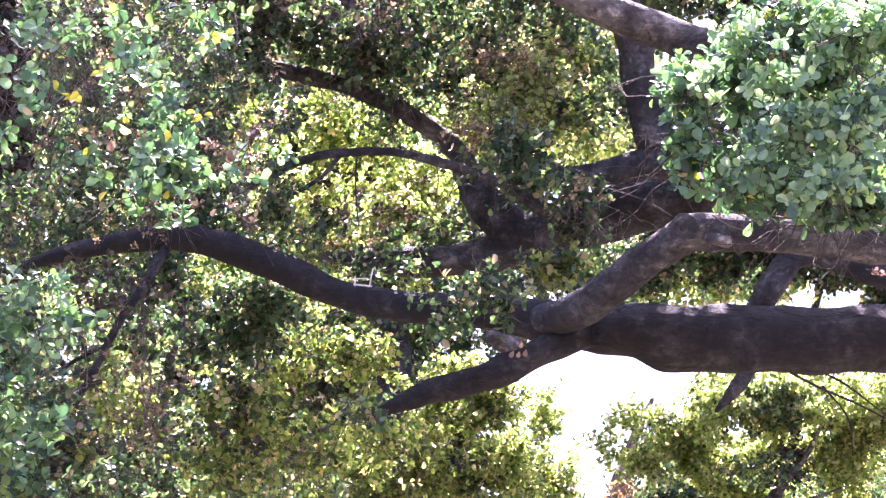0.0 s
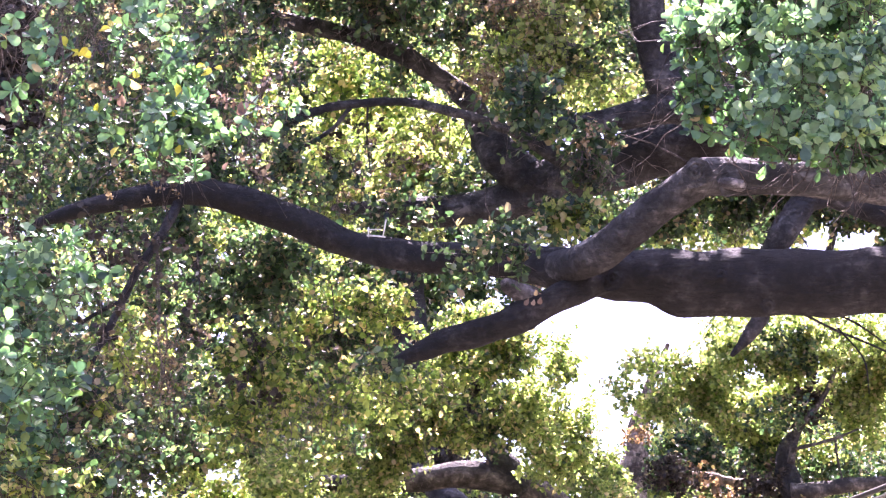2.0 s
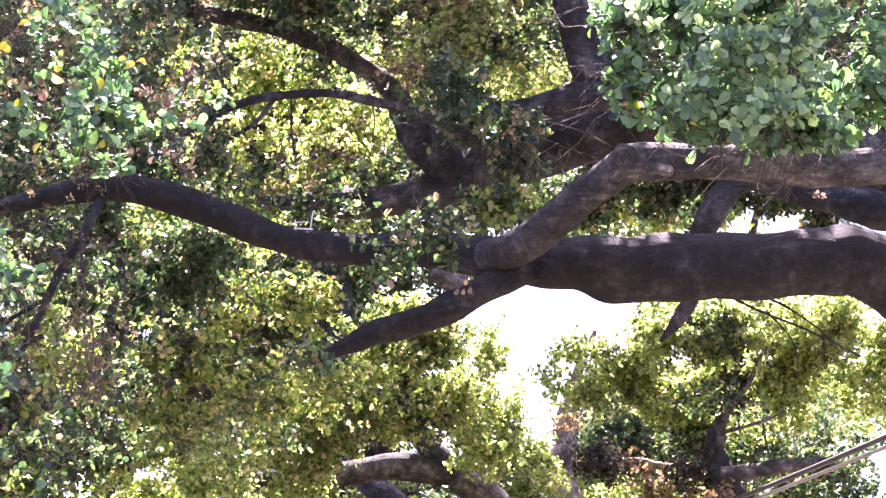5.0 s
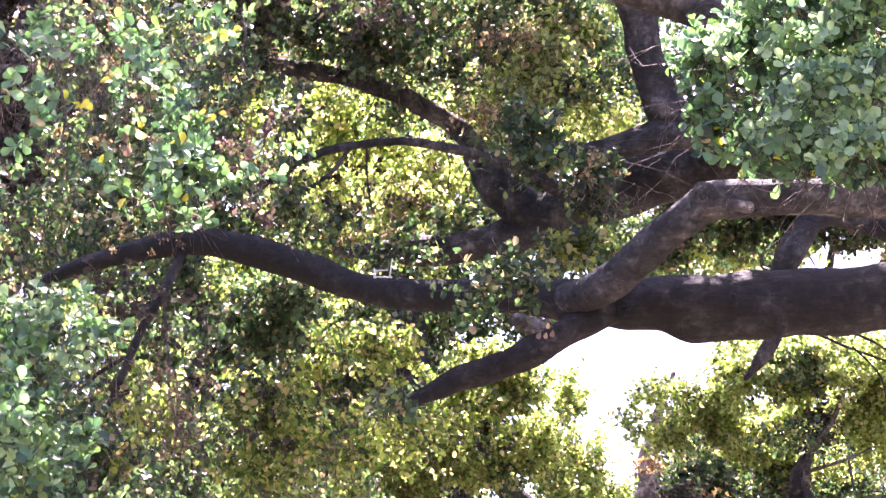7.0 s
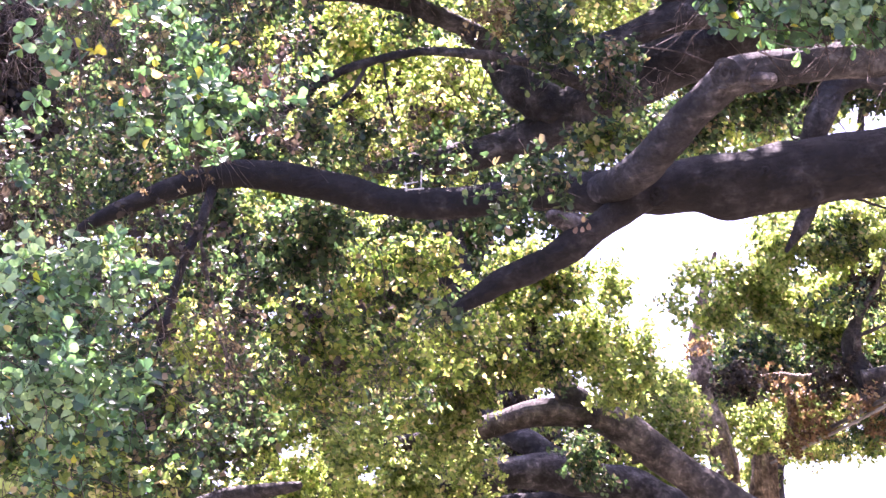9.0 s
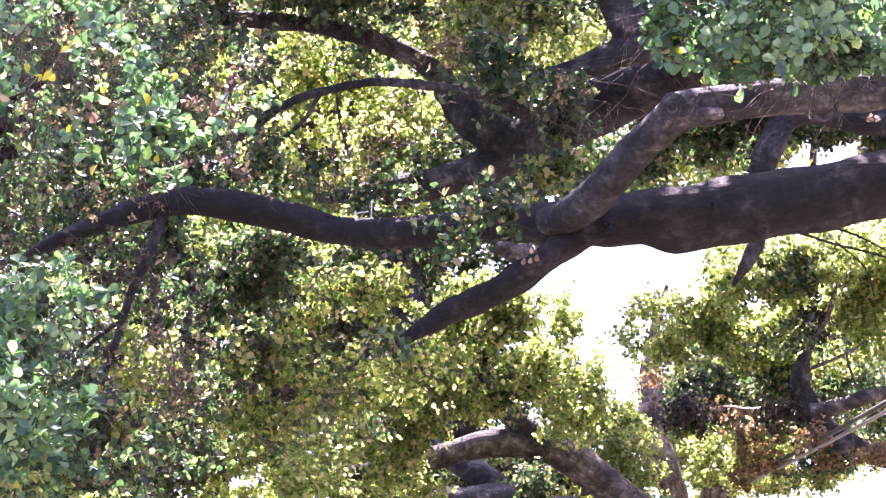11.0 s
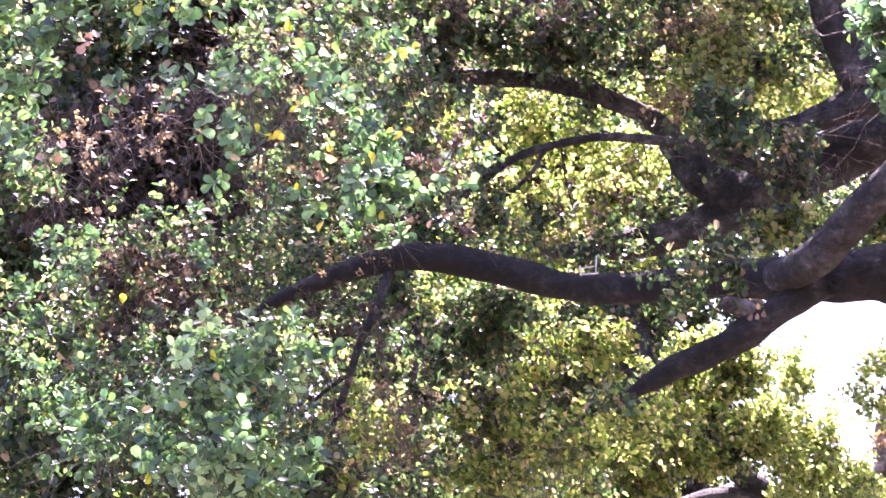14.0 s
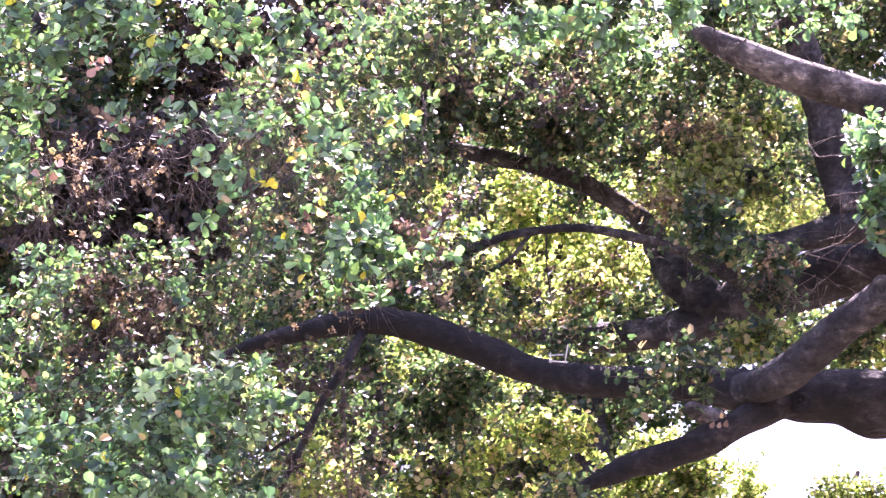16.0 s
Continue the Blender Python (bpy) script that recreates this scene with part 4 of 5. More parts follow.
for centre, size, count in (
    ((-2.51, 6.60, 4.12), (0.15, 0.25, 0.31), 16), ((-2.33, 6.40, 4.19), (0.10, 0.15, 0.09), 5), ((-2.33, 6.30, 3.53), (0.19, 0.30, 0.23), 22),
    ((-1.93, 6.20, 3.40), (0.19, 0.30, 0.19), 20), ((-1.75, 6.40, 3.57), (0.19, 0.30, 0.19), 18), ((-1.58, 6.60, 3.74), (0.13, 0.25, 0.13), 10),
    ((-1.88, 6.50, 4.21), (0.10, 0.20, 0.13), 6), ((-1.62, 5.90, 3.20), (0.10, 0.15, 0.08), 6), ((-2.24, 6.90, 3.91), (0.25, 0.30, 0.14), 14),
):
    cloud(oak, LEAF_NEAR, centre, size, count, 0.042)
for centre, size, count in (
    ((0.92, 6.05, 4.33), (0.10, 0.12, 0.21), 46), ((1.08, 6.00, 4.49), (0.14, 0.15, 0.18), 40), ((1.28, 6.00, 4.33), (0.22, 0.18, 0.24), 88),
    ((1.49, 6.00, 4.51), (0.20, 0.18, 0.26), 80), ((1.26, 5.90, 3.97), (0.12, 0.10, 0.10), 18), ((1.54, 6.00, 4.10), (0.16, 0.15, 0.18), 40),
    ((1.76, 6.10, 4.37), (0.18, 0.20, 0.41), 90), ((1.35, 5.90, 4.68), (0.29, 0.18, 0.12), 60), ((1.89, 6.20, 4.11), (0.23, 0.20, 0.23), 50),
):
    cloud(oak, LEAF_NEAR, centre, size, int(count * 0.95), 0.045)
for centre, size, count in (((1.00, 5.75, 3.92), (0.05, 0.03, 0.04), 1), ((1.17, 5.80, 3.87), (0.05, 0.06, 0.07), 3), ((-0.34, 5.80, 4.91), (0.09, 0.10, 0.07), 10), ((-0.18, 5.80, 4.96), (0.10, 0.10, 0.06), 10), ((0.00, 5.80, 4.85), (0.11, 0.10, 0.09), 15), ((0.18, 5.80, 4.94), (0.12, 0.10, 0.06), 14), ((0.64, 6.00, 5.04), (0.28, 0.15, 0.06), 26)):
    cloud(oak, LEAF_NEAR, centre, size, count, 0.045)
for centre, size, count in (((-2.63, 7.00, 3.93), (0.23, 0.30, 0.28), 40), ((-2.32, 7.20, 3.81), (0.31, 0.30, 0.29), 60), ((-1.92, 7.20, 3.97), (0.22, 0.30, 0.26), 40), ((-2.44, 7.00, 3.50), (0.35, 0.30, 0.14), 40), ((-1.80, 7.40, 3.69), (0.22, 0.30, 0.17), 30)):
    cloud(oak, LEAF_NEAR, centre, size, count, 0.036)
for centre, size, count in (((-1.71, 6.30, 3.51), (0.10, 0.15, 0.08), 8), ((-1.73, 6.20, 3.27), (0.10, 0.15, 0.10), 9), ((-1.67, 6.60, 3.32), (0.11, 0.15, 0.09), 7), ((-1.74, 6.40, 3.12), (0.17, 0.20, 0.09), 12), ((-1.75, 6.20, 2.88), (0.12, 0.15, 0.10), 10), ((-1.68, 6.90, 3.13), (0.14, 0.20, 0.14), 12), ((-1.75, 6.90, 2.94), (0.14, 0.20, 0.09), 9), ((-1.59, 7.20, 2.96), (0.14, 0.20, 0.10), 10)):
    cloud(oak, LEAF_NEAR, centre, size, count, 0.046)
for centre, size, count in (((0.88, 6.00, 4.17), (0.08, 0.10, 0.14), 26), ((0.98, 6.05, 4.12), (0.10, 0.10, 0.08), 14), ((1.16, 5.95, 4.01), (0.10, 0.12, 0.11), 18), ((1.40, 6.00, 3.94), (0.14, 0.12, 0.08), 20), ((1.61, 6.00, 3.92), (0.12, 0.12, 0.10), 18), ((-1.85, 6.00, 3.24), (0.12, 0.15, 0.08), 10), ((-1.65, 6.00, 3.25), (0.10, 0.15, 0.08), 7), ((-2.20, 6.10, 3.38), (0.18, 0.20, 0.12), 12)):
    cloud(oak, LEAF_NEAR, centre, size, count, 0.046)
# pale leaf colour added to brighten the low left foliage
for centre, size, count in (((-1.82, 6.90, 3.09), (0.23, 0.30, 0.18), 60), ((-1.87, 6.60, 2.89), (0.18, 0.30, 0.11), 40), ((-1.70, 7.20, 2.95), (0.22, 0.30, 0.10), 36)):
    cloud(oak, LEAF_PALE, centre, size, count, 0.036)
# near leaf tips lightened in colour where light should catch them
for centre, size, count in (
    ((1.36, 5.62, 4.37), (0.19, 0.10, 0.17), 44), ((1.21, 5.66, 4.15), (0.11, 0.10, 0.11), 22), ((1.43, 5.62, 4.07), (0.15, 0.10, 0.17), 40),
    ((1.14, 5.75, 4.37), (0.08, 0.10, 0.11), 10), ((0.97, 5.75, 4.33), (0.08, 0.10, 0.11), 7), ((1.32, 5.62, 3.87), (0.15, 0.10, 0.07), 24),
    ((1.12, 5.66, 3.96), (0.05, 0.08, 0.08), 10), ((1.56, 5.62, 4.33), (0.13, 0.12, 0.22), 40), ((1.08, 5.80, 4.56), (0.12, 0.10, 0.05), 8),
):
    cloud(oak, LEAF_NEAR_LIT, centre, size, count, 0.046)
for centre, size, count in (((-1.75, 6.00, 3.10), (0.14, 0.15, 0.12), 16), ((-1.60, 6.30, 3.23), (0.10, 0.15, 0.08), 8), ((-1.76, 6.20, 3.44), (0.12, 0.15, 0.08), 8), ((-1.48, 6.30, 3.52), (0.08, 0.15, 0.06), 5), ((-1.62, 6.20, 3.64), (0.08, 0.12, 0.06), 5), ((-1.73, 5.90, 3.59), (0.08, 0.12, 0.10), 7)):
    cloud(oak, LEAF_NEAR_LIT, centre, size, count, 0.046)
# pale leaf colour stands for sunlight in the gap between limbs
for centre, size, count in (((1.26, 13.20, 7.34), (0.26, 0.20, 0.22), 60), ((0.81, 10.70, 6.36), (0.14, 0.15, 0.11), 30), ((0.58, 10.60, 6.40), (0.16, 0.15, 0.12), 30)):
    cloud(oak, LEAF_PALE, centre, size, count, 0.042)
for centre, size, count in (((-1.07, 6.00, 4.16), (0.12, 0.12, 0.09), 16), ((-0.94, 6.00, 4.03), (0.09, 0.12, 0.08), 11), ((-1.12, 6.10, 4.00), (0.08, 0.12, 0.06), 8), ((-0.80, 6.20, 4.13), (0.03, 0.06, 0.02), 2), ((-1.00, 6.00, 4.25), (0.10, 0.12, 0.05), 8), ((-1.01, 6.10, 3.92), (0.06, 0.10, 0.05), 4)):
    cloud(oak, LEAF_NEAR, centre, size, count, 0.046)
# dark leaf colour stands for shade above the long limb
for centre, size, count in (((-1.10, 9.75, 5.39), (0.19, 0.12, 0.11), 34), ((-1.30, 9.70, 5.31), (0.19, 0.12, 0.10), 30), ((-0.75, 9.90, 5.36), (0.20, 0.12, 0.09), 20), ((-1.01, 10.00, 5.68), (0.23, 0.12, 0.10), 22)):
    cloud(oak, LEAF_DARK, centre, size, count, 0.042)
# smaller leaves, darkened in colour for shade, and dead flecks behind them
for centre, size, count in (((1.79, 7.70, 5.16), (0.38, 0.20, 0.38), 70), ((2.21, 7.70, 5.01), (0.27, 0.20, 0.45), 60), ((1.33, 7.70, 5.16), (0.15, 0.15, 0.24), 46)):
    cloud(oak, LEAF_DARK, centre, size, count, 0.042)
for centre, size, count in (
    ((-1.74, 6.90, 4.47), (0.30, 0.35, 0.28), 46), ((-1.46, 7.00, 5.03), (0.40, 0.35, 0.28), 50), ((-1.04, 7.10, 4.97), (0.21, 0.30, 0.26), 26),
    ((-1.11, 7.00, 4.51), (0.30, 0.30, 0.12), 22), ((-2.24, 6.90, 4.39), (0.39, 0.40, 0.46), 60),
    ((-1.78, 7.20, 3.56), (0.29, 0.35, 0.31), 46), ((-2.12, 7.00, 3.63), (0.35, 0.40, 0.37), 60), ((-1.65, 7.20, 3.12), (0.38, 0.30, 0.19), 44),
):
    cloud(oak, LEAF_DARK, centre, size, count, 0.034)
for centre, size, count in (((-1.49, 7.20, 5.01), (0.53, 0.30, 0.41), 60), ((-0.95, 7.40, 4.96), (0.22, 0.30, 0.32), 34), ((-1.46, 7.90, 3.75), (0.31, 0.30, 0.37), 60), ((-0.58, 11.60, 6.08), (0.58, 0.30, 0.27), 50), ((0.31, 10.00, 6.42), (0.53, 0.30, 0.37), 70), ((0.77, 9.80, 5.50), (0.23, 0.10, 0.10), 12)):
    cloud(oak, LEAF_FLECK, centre, size, count * 2 // 3, 0.020)
for centre, size, count in (((-2.23, 6.80, 4.80), (0.45, 0.30, 0.29), 70), ((-2.36, 7.00, 4.37), (0.42, 0.30, 0.26), 60), ((-1.68, 7.20, 5.42), (0.33, 0.30, 0.38), 50), ((-2.21, 7.20, 4.09), (0.60, 0.30, 0.19), 60), ((-1.68, 8.50, 4.79), (0.42, 0.30, 0.17), 30)):
    cloud(oak, LEAF_FLECK, centre, size, count // 2, 0.018)
# dry clusters
for centre, size, count in (
    ((-1.19, 5.78, 4.14), (0.06, 0.04, 0.05), 2), ((-0.82, 6.07, 4.22), (0.06, 0.04, 0.03), 2), ((-0.71, 6.23, 4.37), (0.06, 0.04, 0.06), 2),
    ((0.78, 10.10, 6.61), (0.2, 0.15, 0.16), 5), ((0.22, 11.18, 6.55), (0.3, 0.15, 0.16), 8), ((-0.72, 11.41, 5.92), (0.4, 0.2, 0.25), 10),
    ((0.41, 8.73, 4.21), (0.04, 0.03, 0.03), 1), ((-1.81, 4.78, 3.90), (0.01, 0.01, 0.04), 1), ((-1.67, 4.77, 4.23), (0.02, 0.02, 0.02), 1),
    ((-1.53, 8.85, 4.19), (0.15, 0.1, 0.15), 4), ((1.61, 6.26, 4.00), (0.1, 0.06, 0.12), 1), ((2.11, 8.12, 4.44), (0.02, 0.02, 0.03), 1),
):
    cloud(oak, LEAF_DRY, centre, size, count, 0.024)
# withered leaves inside the crown, near-black brown to stand for its shade
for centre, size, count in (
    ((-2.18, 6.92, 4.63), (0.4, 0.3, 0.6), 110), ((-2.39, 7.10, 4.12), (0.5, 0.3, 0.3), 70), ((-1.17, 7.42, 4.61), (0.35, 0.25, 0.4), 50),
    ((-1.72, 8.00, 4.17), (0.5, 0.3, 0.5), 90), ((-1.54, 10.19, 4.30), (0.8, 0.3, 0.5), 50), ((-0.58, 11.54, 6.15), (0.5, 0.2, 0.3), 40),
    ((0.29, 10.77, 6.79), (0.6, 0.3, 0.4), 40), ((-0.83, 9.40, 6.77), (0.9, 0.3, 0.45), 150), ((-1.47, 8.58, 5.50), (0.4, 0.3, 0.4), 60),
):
    cloud(oak, LEAF_WITHERED_SHADE, centre, size, count // 2, 0.040)
# the trees behind
for centre, size, count in (
    ((3.59, 16.97, 6.15), (1.1, 0.35, 0.33), 620), ((2.91, 17.03, 5.99), (0.42, 0.35, 0.28), 240), ((4.72, 16.98, 6.11), (0.6, 0.35, 0.35), 300),
    ((3.40, 17.63, 5.80), (1.45, 0.4, 0.7), 1300), ((4.51, 17.47, 6.23), (1.3, 0.4, 0.62), 992), ((2.50, 20.15, 5.05), (0.2, 0.2, 0.5), 170),
    ((2.68, 22.93, 5.56), (0.5, 0.3, 0.6), 420), ((2.71, 23.16, 4.76), (0.3, 0.3, 0.5), 240), ((3.69, 21.09, 4.67), (0.75, 0.3, 0.2), 300),
    ((3.24, 20.64, 4.84), (0.34, 0.3, 0.3), 190),
):
    cloud(tall, LEAF_PALE, centre, size, count, 0.050)
for centre, size, count in (
    ((3.01, 17.43, 6.33), (0.50, 0.35, 0.27), 330), ((3.77, 17.42, 6.38), (0.55, 0.35, 0.25), 300), ((4.34, 17.48, 6.21), (0.35, 0.35, 0.3), 220),
    ((1.99, 17.56, 5.89), (0.46, 0.35, 0.36), 330), ((2.65, 17.60, 5.80), (0.4, 0.3, 0.3), 150), ((2.76, 22.27, 6.01), (0.7, 0.4, 0.7), 416),
    ((4.68, 22.72, 6.37), (1.5, 0.4, 0.9), 892), ((3.63, 21.68, 6.31), (0.9, 0.4, 0.7), 496), ((5.61, 17.63, 5.80), (1.2, 0.4, 0.8), 694),
    ((3.77, 20.00, 4.92), (1.2, 0.4, 0.5), 416), ((2.76, 19.52, 4.75), (0.4, 0.4, 0.4), 118),
):
    cloud(tall, LEAF_PALE, centre, size, count, 0.050)
# dark leaf colour stands for shaded hollows among the pale foliage
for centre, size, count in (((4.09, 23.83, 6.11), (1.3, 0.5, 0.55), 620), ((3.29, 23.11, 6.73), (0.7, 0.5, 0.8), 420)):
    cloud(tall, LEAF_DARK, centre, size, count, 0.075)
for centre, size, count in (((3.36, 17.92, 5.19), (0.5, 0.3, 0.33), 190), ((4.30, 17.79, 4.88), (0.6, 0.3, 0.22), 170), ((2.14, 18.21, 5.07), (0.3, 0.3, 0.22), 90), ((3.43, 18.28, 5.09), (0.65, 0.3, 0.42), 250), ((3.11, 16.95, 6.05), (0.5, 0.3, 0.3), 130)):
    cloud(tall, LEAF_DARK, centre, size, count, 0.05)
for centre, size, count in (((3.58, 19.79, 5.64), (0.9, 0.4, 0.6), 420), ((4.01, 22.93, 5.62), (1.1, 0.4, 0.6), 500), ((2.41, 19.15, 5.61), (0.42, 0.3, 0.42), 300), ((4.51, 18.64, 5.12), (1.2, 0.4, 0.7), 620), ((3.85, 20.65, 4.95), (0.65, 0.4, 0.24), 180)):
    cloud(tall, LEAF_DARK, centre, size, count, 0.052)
for centre, size, count in (((2.94, 18.40, 4.94), (0.46, 0.25, 0.18), 70), ((2.55, 18.30, 5.11), (0.36, 0.20, 0.13), 40), ((2.07, 20.20, 6.00), (0.17, 0.15, 0.23), 40), ((3.22, 18.50, 4.75), (0.37, 0.20, 0.14), 40), ((3.52, 18.60, 4.44), (0.37, 0.20, 0.10), 30), ((2.72, 18.40, 4.76), (0.13, 0.15, 0.18), 22)):
    cloud(tall, LEAF_RUST, centre, size, count * 2 // 3, 0.046)
# dark leaf colour stands for shadow round the leaning trunk
for centre, size, count in (((0.49, 16.30, 4.21), (0.34, 0.25, 0.24), 110), ((1.56, 19.20, 4.50), (0.35, 0.25, 0.26), 130), ((0.29, 15.70, 5.10), (0.26, 0.20, 0.31), 80), ((3.26, 16.90, 5.39), (0.51, 0.25, 0.22), 45)):
    cloud(leaning, LEAF_DARK, centre, size, count, 0.048)
for centre, size, count in (((3.87, 18.90, 4.43), (0.39, 0.25, 0.15), 90), ((3.33, 18.90, 4.47), (0.34, 0.20, 0.10), 50), ((3.76, 18.90, 4.73), (0.33, 0.20, 0.11), 50), ((4.15, 18.90, 4.79), (0.28, 0.20, 0.17), 60)):
    cloud(tall, LEAF_DARK, centre, size, count, 0.048)
# near-black withered leaves stand for shade low in the tall tree
for centre, size, count in (((2.38, 17.80, 5.01), (0.5, 0.25, 0.2), 90), ((3.38, 17.15, 5.61), (0.3, 0.2, 0.25), 50), ((3.01, 17.41, 4.87), (0.3, 0.2, 0.2), 60)):
    cloud(tall, LEAF_WITHERED_SHADE, centre, size, count, 0.05)
for centre, size, count in (
    ((0.19, 15.63, 5.44), (0.75, 0.4, 0.6), 555), ((0.85, 16.20, 5.30), (0.45, 0.4, 0.75), 555), ((-0.75, 15.86, 4.97), (0.55, 0.4, 0.6), 515),
    ((-1.16, 16.97, 4.37), (0.85, 0.4, 0.42), 420), ((1.45, 18.54, 4.80), (0.4, 0.4, 0.6), 416), ((1.63, 19.25, 5.23), (0.34, 0.3, 0.3), 260),
    ((1.12, 18.39, 5.30), (0.33, 0.4, 0.36), 220), ((1.17, 18.91, 4.24), (0.6, 0.4, 0.4), 257), ((-3.05, 15.27, 4.98), (0.5, 0.3, 0.4), 150),
):
    cloud(leaning, LEAF_PALE, centre, size, count, 0.048)
for centre, size, count in (
    ((-1.54, 15.25, 4.50), (0.3, 0.2, 0.25), 90), ((0.99, 16.00, 5.83), (0.11, 0.2, 0.34), 70), ((-2.07, 16.40, 4.47), (0.4, 0.3, 0.33), 200),
    ((-2.08, 16.17, 4.90), (1.2, 0.4, 0.8), 700), ((-3.59, 15.74, 4.89), (1.2, 0.4, 0.7), 595), ((-2.88, 17.01, 4.13), (1.6, 0.4, 0.5), 595),
    ((-0.06, 19.00, 4.60), (1.6, 0.4, 0.8), 892), ((1.42, 19.13, 4.23), (0.8, 0.4, 0.6), 297),
):
    cloud(leaning, LEAF_PALE, centre, size, count, 0.048)
# near-black withered leaves stand for the dark between leaning limbs
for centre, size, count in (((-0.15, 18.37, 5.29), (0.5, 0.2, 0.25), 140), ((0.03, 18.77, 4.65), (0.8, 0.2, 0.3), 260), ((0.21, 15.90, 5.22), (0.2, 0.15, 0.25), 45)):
    cloud(leaning, LEAF_WITHERED_SHADE, centre, size, count, 0.055)
for centre, size, count in (((-1.86, 17.20, 4.63), (0.51, 0.40, 0.34), 300), ((-2.39, 17.20, 4.50), (0.46, 0.40, 0.23), 200), ((-1.47, 17.40, 4.41), (0.46, 0.40, 0.23), 160), ((-3.03, 14.50, 4.42), (0.24, 0.30, 0.24), 110)):
    cloud(leaning, LEAF_DARK, centre, size, count, 0.050)
for centre, size, count in (((3.52, 16.90, 4.16), (0.34, 0.20, 0.12), 46), ((3.18, 16.90, 4.38), (0.28, 0.20, 0.09), 26), ((3.01, 18.30, 4.48), (0.43, 0.20, 0.13), 50), ((2.67, 18.50, 4.36), (0.25, 0.20, 0.14), 30)):
    cloud(tall, LEAF_RUST, centre, size, count, 0.044)
# dark leaf colour put in to darken foliage by the stems
for centre, size, count in (((2.53, 19.20, 5.35), (0.51, 0.30, 0.38), 260), ((2.97, 19.40, 5.64), (0.39, 0.30, 0.26), 120)):
    cloud(tall, LEAF_DARK, centre, size, count, 0.050)
# trees added to close the view, shade put into their dark leaf colour
def tree_behind(name, label, group, mat, size, bark, stem, banks):
    """A tree of the background: stem, a limb into each bank of leaves, and the leaves."""
    ob = thing(name, (stem[0][0][0], stem[0][0][1], 0.0), label, "tree", group)
    limb(ob, "trunk", stem, bark, step=0.15, sides=14)
    crotch, thick = stem[-2]
    for centre, radii, count in banks:
        mid = (Vector(crotch) + Vector(centre)) / 2 + Vector((0, 0, 0.2))
        limb(ob, "limb", [(crotch, thick * 0.7), (tuple(mid), thick * 0.5), (centre, thick * 0.2)], bark, step=0.2, sides=10)
        cloud(ob, mat, centre, radii, int(count * 0.85), size)
    return ob


SHADE = "dense tree added behind the crown, leaves coloured dark for shade"
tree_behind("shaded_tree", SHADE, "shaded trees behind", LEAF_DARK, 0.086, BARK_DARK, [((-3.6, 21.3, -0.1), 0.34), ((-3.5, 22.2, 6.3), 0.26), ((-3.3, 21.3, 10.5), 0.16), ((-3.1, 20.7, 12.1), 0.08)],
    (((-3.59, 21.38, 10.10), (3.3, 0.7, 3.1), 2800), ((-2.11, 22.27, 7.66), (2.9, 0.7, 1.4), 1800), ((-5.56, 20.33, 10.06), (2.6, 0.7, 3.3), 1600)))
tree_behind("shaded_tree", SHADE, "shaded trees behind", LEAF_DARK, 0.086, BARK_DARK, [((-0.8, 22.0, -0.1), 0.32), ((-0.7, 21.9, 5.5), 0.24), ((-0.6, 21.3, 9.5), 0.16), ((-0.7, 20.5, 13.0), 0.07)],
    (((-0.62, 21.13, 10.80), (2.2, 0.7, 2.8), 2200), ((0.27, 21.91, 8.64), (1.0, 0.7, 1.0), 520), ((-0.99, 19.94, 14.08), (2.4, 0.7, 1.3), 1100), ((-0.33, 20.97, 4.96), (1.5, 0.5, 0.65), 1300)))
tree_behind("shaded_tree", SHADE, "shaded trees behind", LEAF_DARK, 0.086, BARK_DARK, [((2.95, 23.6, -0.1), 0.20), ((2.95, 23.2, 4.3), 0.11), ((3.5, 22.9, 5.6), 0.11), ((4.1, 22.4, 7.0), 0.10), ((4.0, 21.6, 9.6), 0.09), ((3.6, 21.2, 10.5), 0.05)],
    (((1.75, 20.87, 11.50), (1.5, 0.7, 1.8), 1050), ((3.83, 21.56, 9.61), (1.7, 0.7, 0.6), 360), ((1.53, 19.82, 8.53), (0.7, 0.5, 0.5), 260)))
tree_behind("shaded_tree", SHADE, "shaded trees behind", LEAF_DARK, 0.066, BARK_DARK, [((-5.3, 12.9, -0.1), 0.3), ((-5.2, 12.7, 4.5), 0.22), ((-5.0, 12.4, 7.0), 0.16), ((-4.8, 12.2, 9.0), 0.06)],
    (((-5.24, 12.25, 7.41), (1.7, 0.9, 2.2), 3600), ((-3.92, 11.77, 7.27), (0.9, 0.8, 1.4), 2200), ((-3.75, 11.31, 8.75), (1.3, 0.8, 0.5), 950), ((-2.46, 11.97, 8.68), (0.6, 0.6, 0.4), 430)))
# added backing for the hollow, its shade put into leaf colour
tree_behind("shaded_tree", "tree added behind the crown's hollow, withered leaves near-black for shade", "shaded trees behind", LEAF_WITHERED_SHADE, 0.056, BARK_DARK, [((-3.4, 12.3, -0.1), 0.2), ((-3.35, 12.1, 3.8), 0.15), ((-3.3, 11.6, 6.2), 0.10), ((-3.0, 11.5, 8.0), 0.05)],
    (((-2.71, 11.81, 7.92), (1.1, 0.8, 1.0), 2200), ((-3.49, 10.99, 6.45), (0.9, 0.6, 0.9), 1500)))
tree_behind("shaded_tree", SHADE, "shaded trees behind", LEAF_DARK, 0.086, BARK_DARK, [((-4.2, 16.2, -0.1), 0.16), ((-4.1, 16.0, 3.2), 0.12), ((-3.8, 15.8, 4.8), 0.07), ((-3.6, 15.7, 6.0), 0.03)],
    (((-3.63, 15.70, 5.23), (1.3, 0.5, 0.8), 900),))
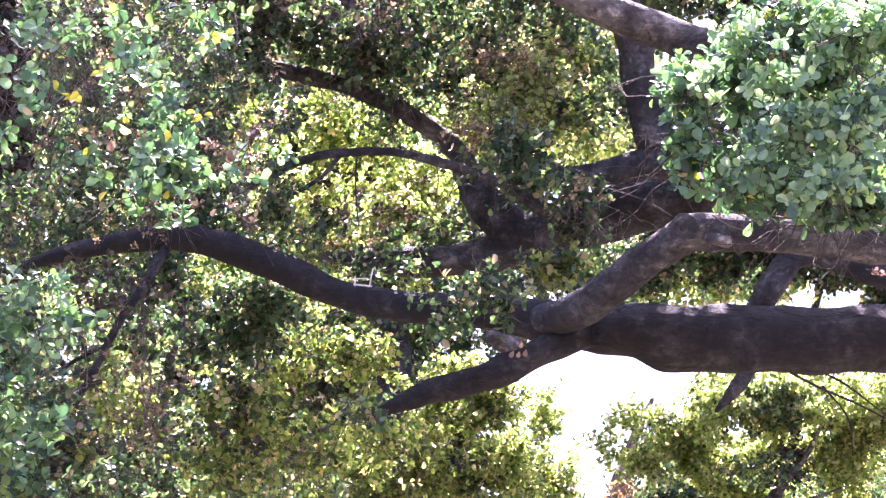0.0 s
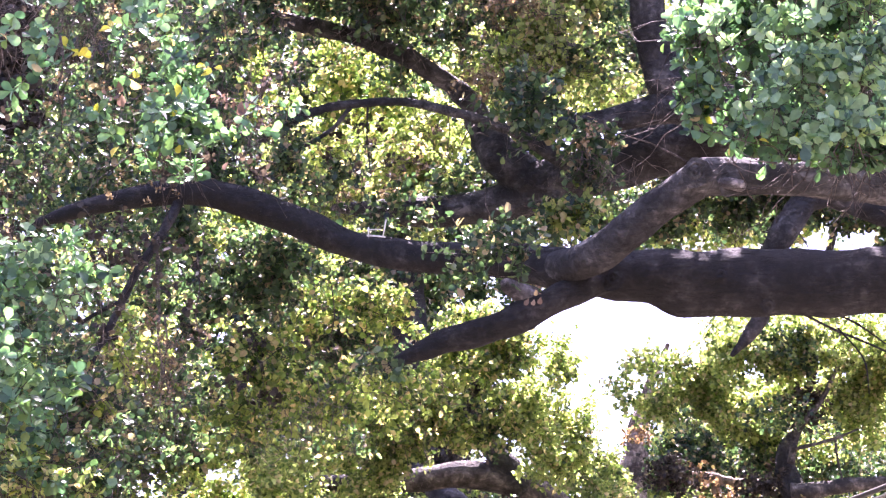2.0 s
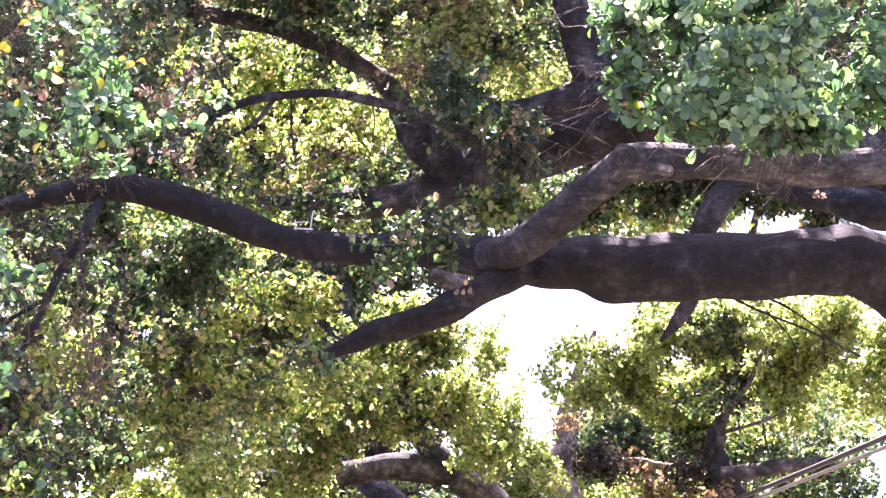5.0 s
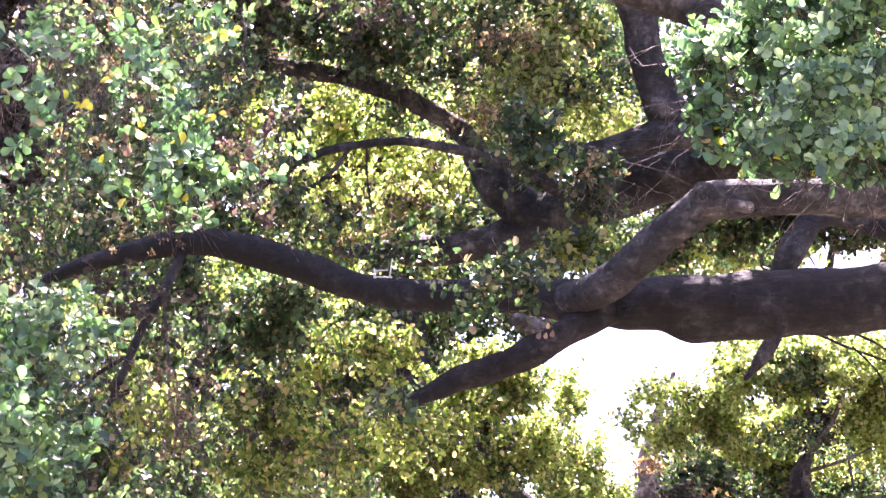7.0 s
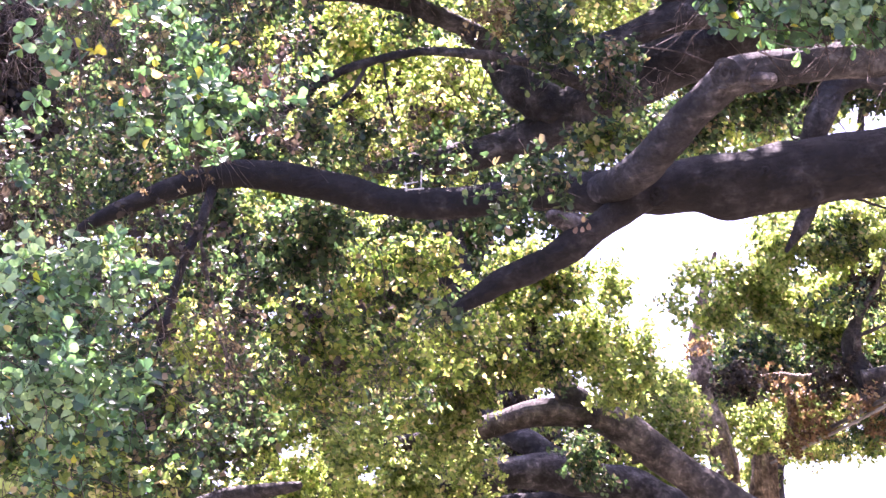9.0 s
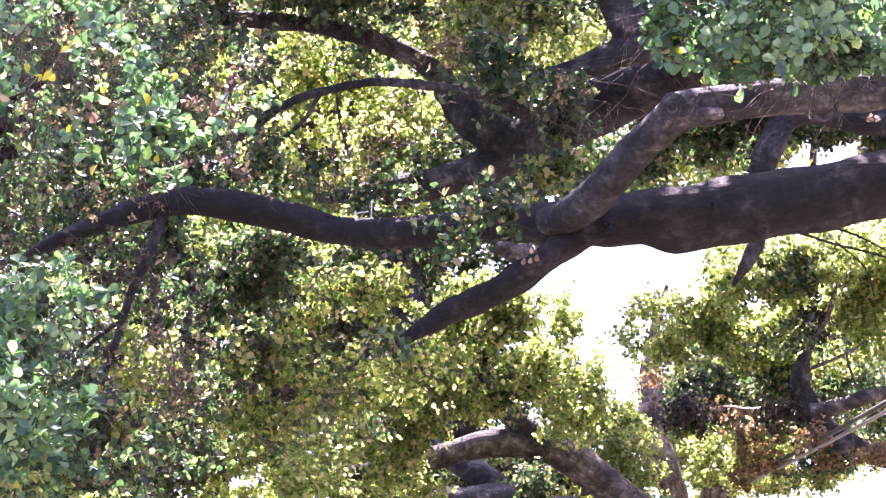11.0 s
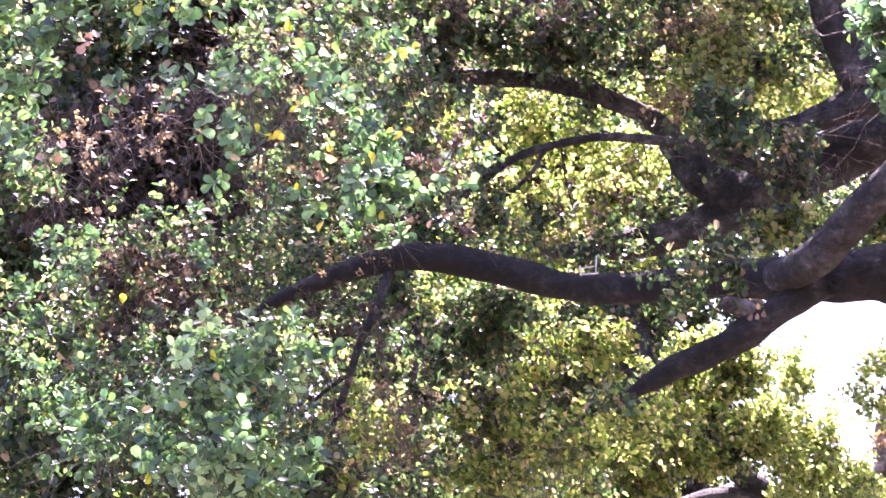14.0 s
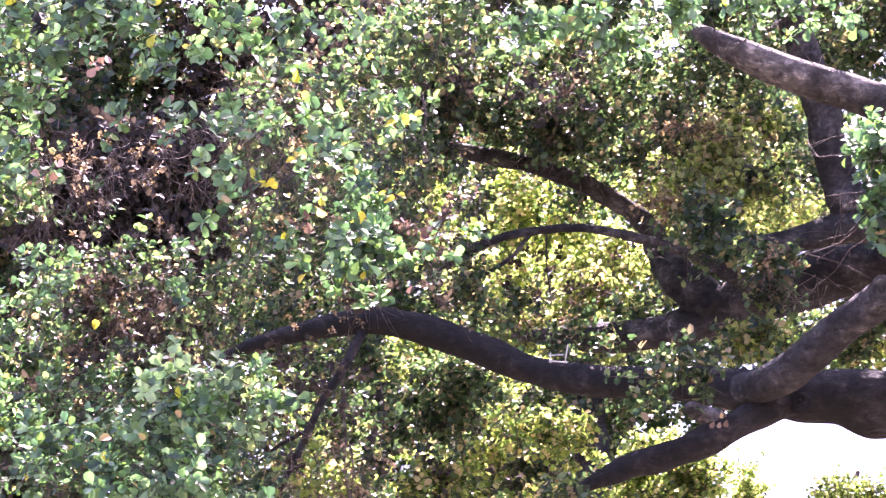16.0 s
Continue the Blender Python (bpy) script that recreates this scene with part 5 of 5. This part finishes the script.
# the wood beyond, added in pale leaf colour to fill sky gaps
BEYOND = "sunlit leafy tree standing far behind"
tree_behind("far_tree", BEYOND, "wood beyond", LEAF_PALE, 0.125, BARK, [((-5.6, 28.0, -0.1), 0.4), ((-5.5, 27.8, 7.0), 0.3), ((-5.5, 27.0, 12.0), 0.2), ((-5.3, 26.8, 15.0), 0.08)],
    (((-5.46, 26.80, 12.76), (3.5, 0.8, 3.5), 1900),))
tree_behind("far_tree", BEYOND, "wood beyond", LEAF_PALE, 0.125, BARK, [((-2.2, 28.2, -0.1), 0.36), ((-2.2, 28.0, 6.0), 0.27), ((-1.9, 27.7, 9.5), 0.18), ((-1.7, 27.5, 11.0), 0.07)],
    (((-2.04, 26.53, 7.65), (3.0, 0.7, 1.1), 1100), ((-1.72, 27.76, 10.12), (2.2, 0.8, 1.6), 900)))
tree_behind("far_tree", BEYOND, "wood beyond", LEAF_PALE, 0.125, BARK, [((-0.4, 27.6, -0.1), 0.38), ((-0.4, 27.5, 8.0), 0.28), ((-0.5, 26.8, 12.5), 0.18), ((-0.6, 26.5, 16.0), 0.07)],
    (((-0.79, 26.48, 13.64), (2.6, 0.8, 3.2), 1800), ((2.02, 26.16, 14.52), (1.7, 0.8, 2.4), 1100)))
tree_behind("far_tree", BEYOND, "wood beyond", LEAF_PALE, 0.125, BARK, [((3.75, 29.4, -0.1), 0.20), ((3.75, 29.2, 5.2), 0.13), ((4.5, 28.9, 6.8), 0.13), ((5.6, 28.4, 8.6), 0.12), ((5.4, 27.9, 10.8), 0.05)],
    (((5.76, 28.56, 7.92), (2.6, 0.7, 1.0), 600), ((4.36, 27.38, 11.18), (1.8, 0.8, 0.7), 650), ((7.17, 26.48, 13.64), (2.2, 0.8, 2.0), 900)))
grow()

# bare twigs that hang through the crown
rng = np.random.default_rng(41)
for banks, length in (
    ((((-1.39, 6.70, 4.78), (0.51, 0.35, 0.38), 150), ((-0.85, 7.20, 4.87), (0.19, 0.30, 0.36), 50), ((-1.40, 7.60, 3.62), (0.33, 0.30, 0.40), 110), ((-0.66, 9.00, 3.74), (0.75, 0.30, 0.27), 60), ((-0.67, 10.60, 5.54), (0.56, 0.30, 0.21), 50), ((1.50, 6.20, 4.11), (0.19, 0.15, 0.19), 46), ((0.88, 9.60, 5.27), (0.26, 0.20, 0.13), 36), ((0.39, 9.50, 6.22), (0.47, 0.30, 0.38), 60)), 0.26),
    ((((-2.16, 6.60, 4.65), (0.48, 0.30, 0.33), 130), ((-2.23, 6.80, 4.13), (0.50, 0.30, 0.32), 130), ((-1.58, 6.80, 5.12), (0.34, 0.30, 0.43), 110), ((-1.09, 7.60, 5.75), (0.43, 0.30, 0.30), 90), ((-2.07, 6.80, 3.60), (0.59, 0.30, 0.23), 70), ((-2.15, 5.60, 4.42), (0.11, 0.10, 0.15), 12)), 0.24),
):
    spots = np.concatenate([scatter(rng, centre, size, count) for centre, size, count in banks])
    ends, radius = hanging_twigs(rng, spots, length)
    part("brushwood", sticks_mesh("brushwood", ends, radius), TWIG_PALE, oak, "pale dead twigs hanging in the crown", kind="stuff")

# ---------------------------------------------------------------- single leaves nearest to the eye
def one_leaf(name, mat):
    tv, tf = leaf_template(3)
    me = mesh_from(name, tv, tf)
    me.materials.append(mat)
    return me


def leaf_objects(name, me, at, along, normal, length, parent, label=""):
    for p, a, n, size in zip(at, along, normal, length):
        side = np.cross(a, n)
        m = Matrix([(*[float(q) for q in row], 0) for row in (side, a, n)] + [(0, 0, 0, 1)]).transposed()
        m.translation = Vector(p)
        ob = new(name, me)
        ob.parent = parent
        ob.matrix_parent_inverse = parent.matrix_world.inverted()
        ob.matrix_basis = m @ Matrix.Scale(float(size), 4)
        if label:
            tagged(ob, label=label)


rng = np.random.default_rng(77)
GREEN = one_leaf("leaf", LEAF_NEAR)
for centre, size, count in (
    ((-1.33, 5.13, 4.17), (0.10, 0.08, 0.08), 5), ((-1.04, 5.34, 4.19), (0.16, 0.08, 0.14), 5), ((-0.94, 5.54, 3.93), (0.12, 0.06, 0.08), 4), ((1.05, 5.74, 3.95), (0.12, 0.05, 0.05), 3), ((1.41, 5.70, 4.37), (0.2, 0.08, 0.2), 6), ((-1.87, 5.67, 3.26), (0.2, 0.08, 0.2), 4),
):
    leaf_objects("leaf", GREEN, *sprays(rng, scatter(rng, centre, size, count), 0.046, 3, reach=0.12, facing=(0.0, -0.65, 0.45))[:4], oak)
DRY = one_leaf("dry_leaf", LEAF_DRY)
for spot, count in (((0.23, 8.50, 4.41), 1), ((0.41, 8.68, 4.20), 4), ((2.11, 8.11, 4.45), 1), ((-0.72, 5.43, 3.94), 4), ((-1.11, 5.41, 3.98), 4), ((-1.75, 4.60, 3.83), 3), ((-1.58, 4.52, 4.09), 2), ((-0.76, 5.59, 3.78), 1)):
    at = np.array(spot) + rng.normal(0, 0.022, (count, 3))
    along = unit(rng.normal(0, 0.4, (count, 3)) + (0, 0, -1.0))
    up = np.array((0, -1.0, 0.1)) + rng.normal(0, 0.3, (count, 3))
    normal = unit(up - along * (up * along).sum(-1, keepdims=True))
    leaf_objects("dry_leaf", DRY, at, along, normal, rng.uniform(0.028, 0.045, count), oak, "curled dry pinkish-brown leaf")
LEAF_YELLOW = leaf_material("leaf_bright_yellow", [(0.0, (0.36, 0.36, 0.04)), (0.6, (0.46, 0.42, 0.05)), (1.0, (0.50, 0.36, 0.05))], (1.5, 1.5, 1.0), 0.45, 0.4, 0.1)
YELLOW = one_leaf("yellow_leaf", LEAF_YELLOW)
for spot, count in (((-1.23, 5.70, 4.35), 1), ((-1.28, 5.75, 4.36), 1), ((-1.20, 5.70, 3.85), 1), ((-0.83, 6.00, 4.62), 2), ((-0.86, 6.00, 4.61), 1), ((-1.38, 5.90, 4.36), 4), ((-1.31, 6.00, 4.33), 1), ((-0.90, 5.80, 4.23), 2), ((-2.21, 6.50, 4.01), 1), ((-1.74, 6.50, 3.74), 1), ((1.06, 5.70, 3.87), 1)):
    at = np.array(spot) + rng.normal(0, 0.018, (count, 3)) * (count > 1)
    along = unit(rng.normal(0, 0.5, (count, 3)) + (0.3, 0, 0.5))
    up = np.array((0, -1.0, 0.2)) + rng.normal(0, 0.25, (count, 3))
    normal = unit(up - along * (up * along).sum(-1, keepdims=True))
    leaf_objects("yellow_leaf", YELLOW, at, along, normal, rng.uniform(0.042, 0.054, count), oak, "bright yellow ageing leaf")
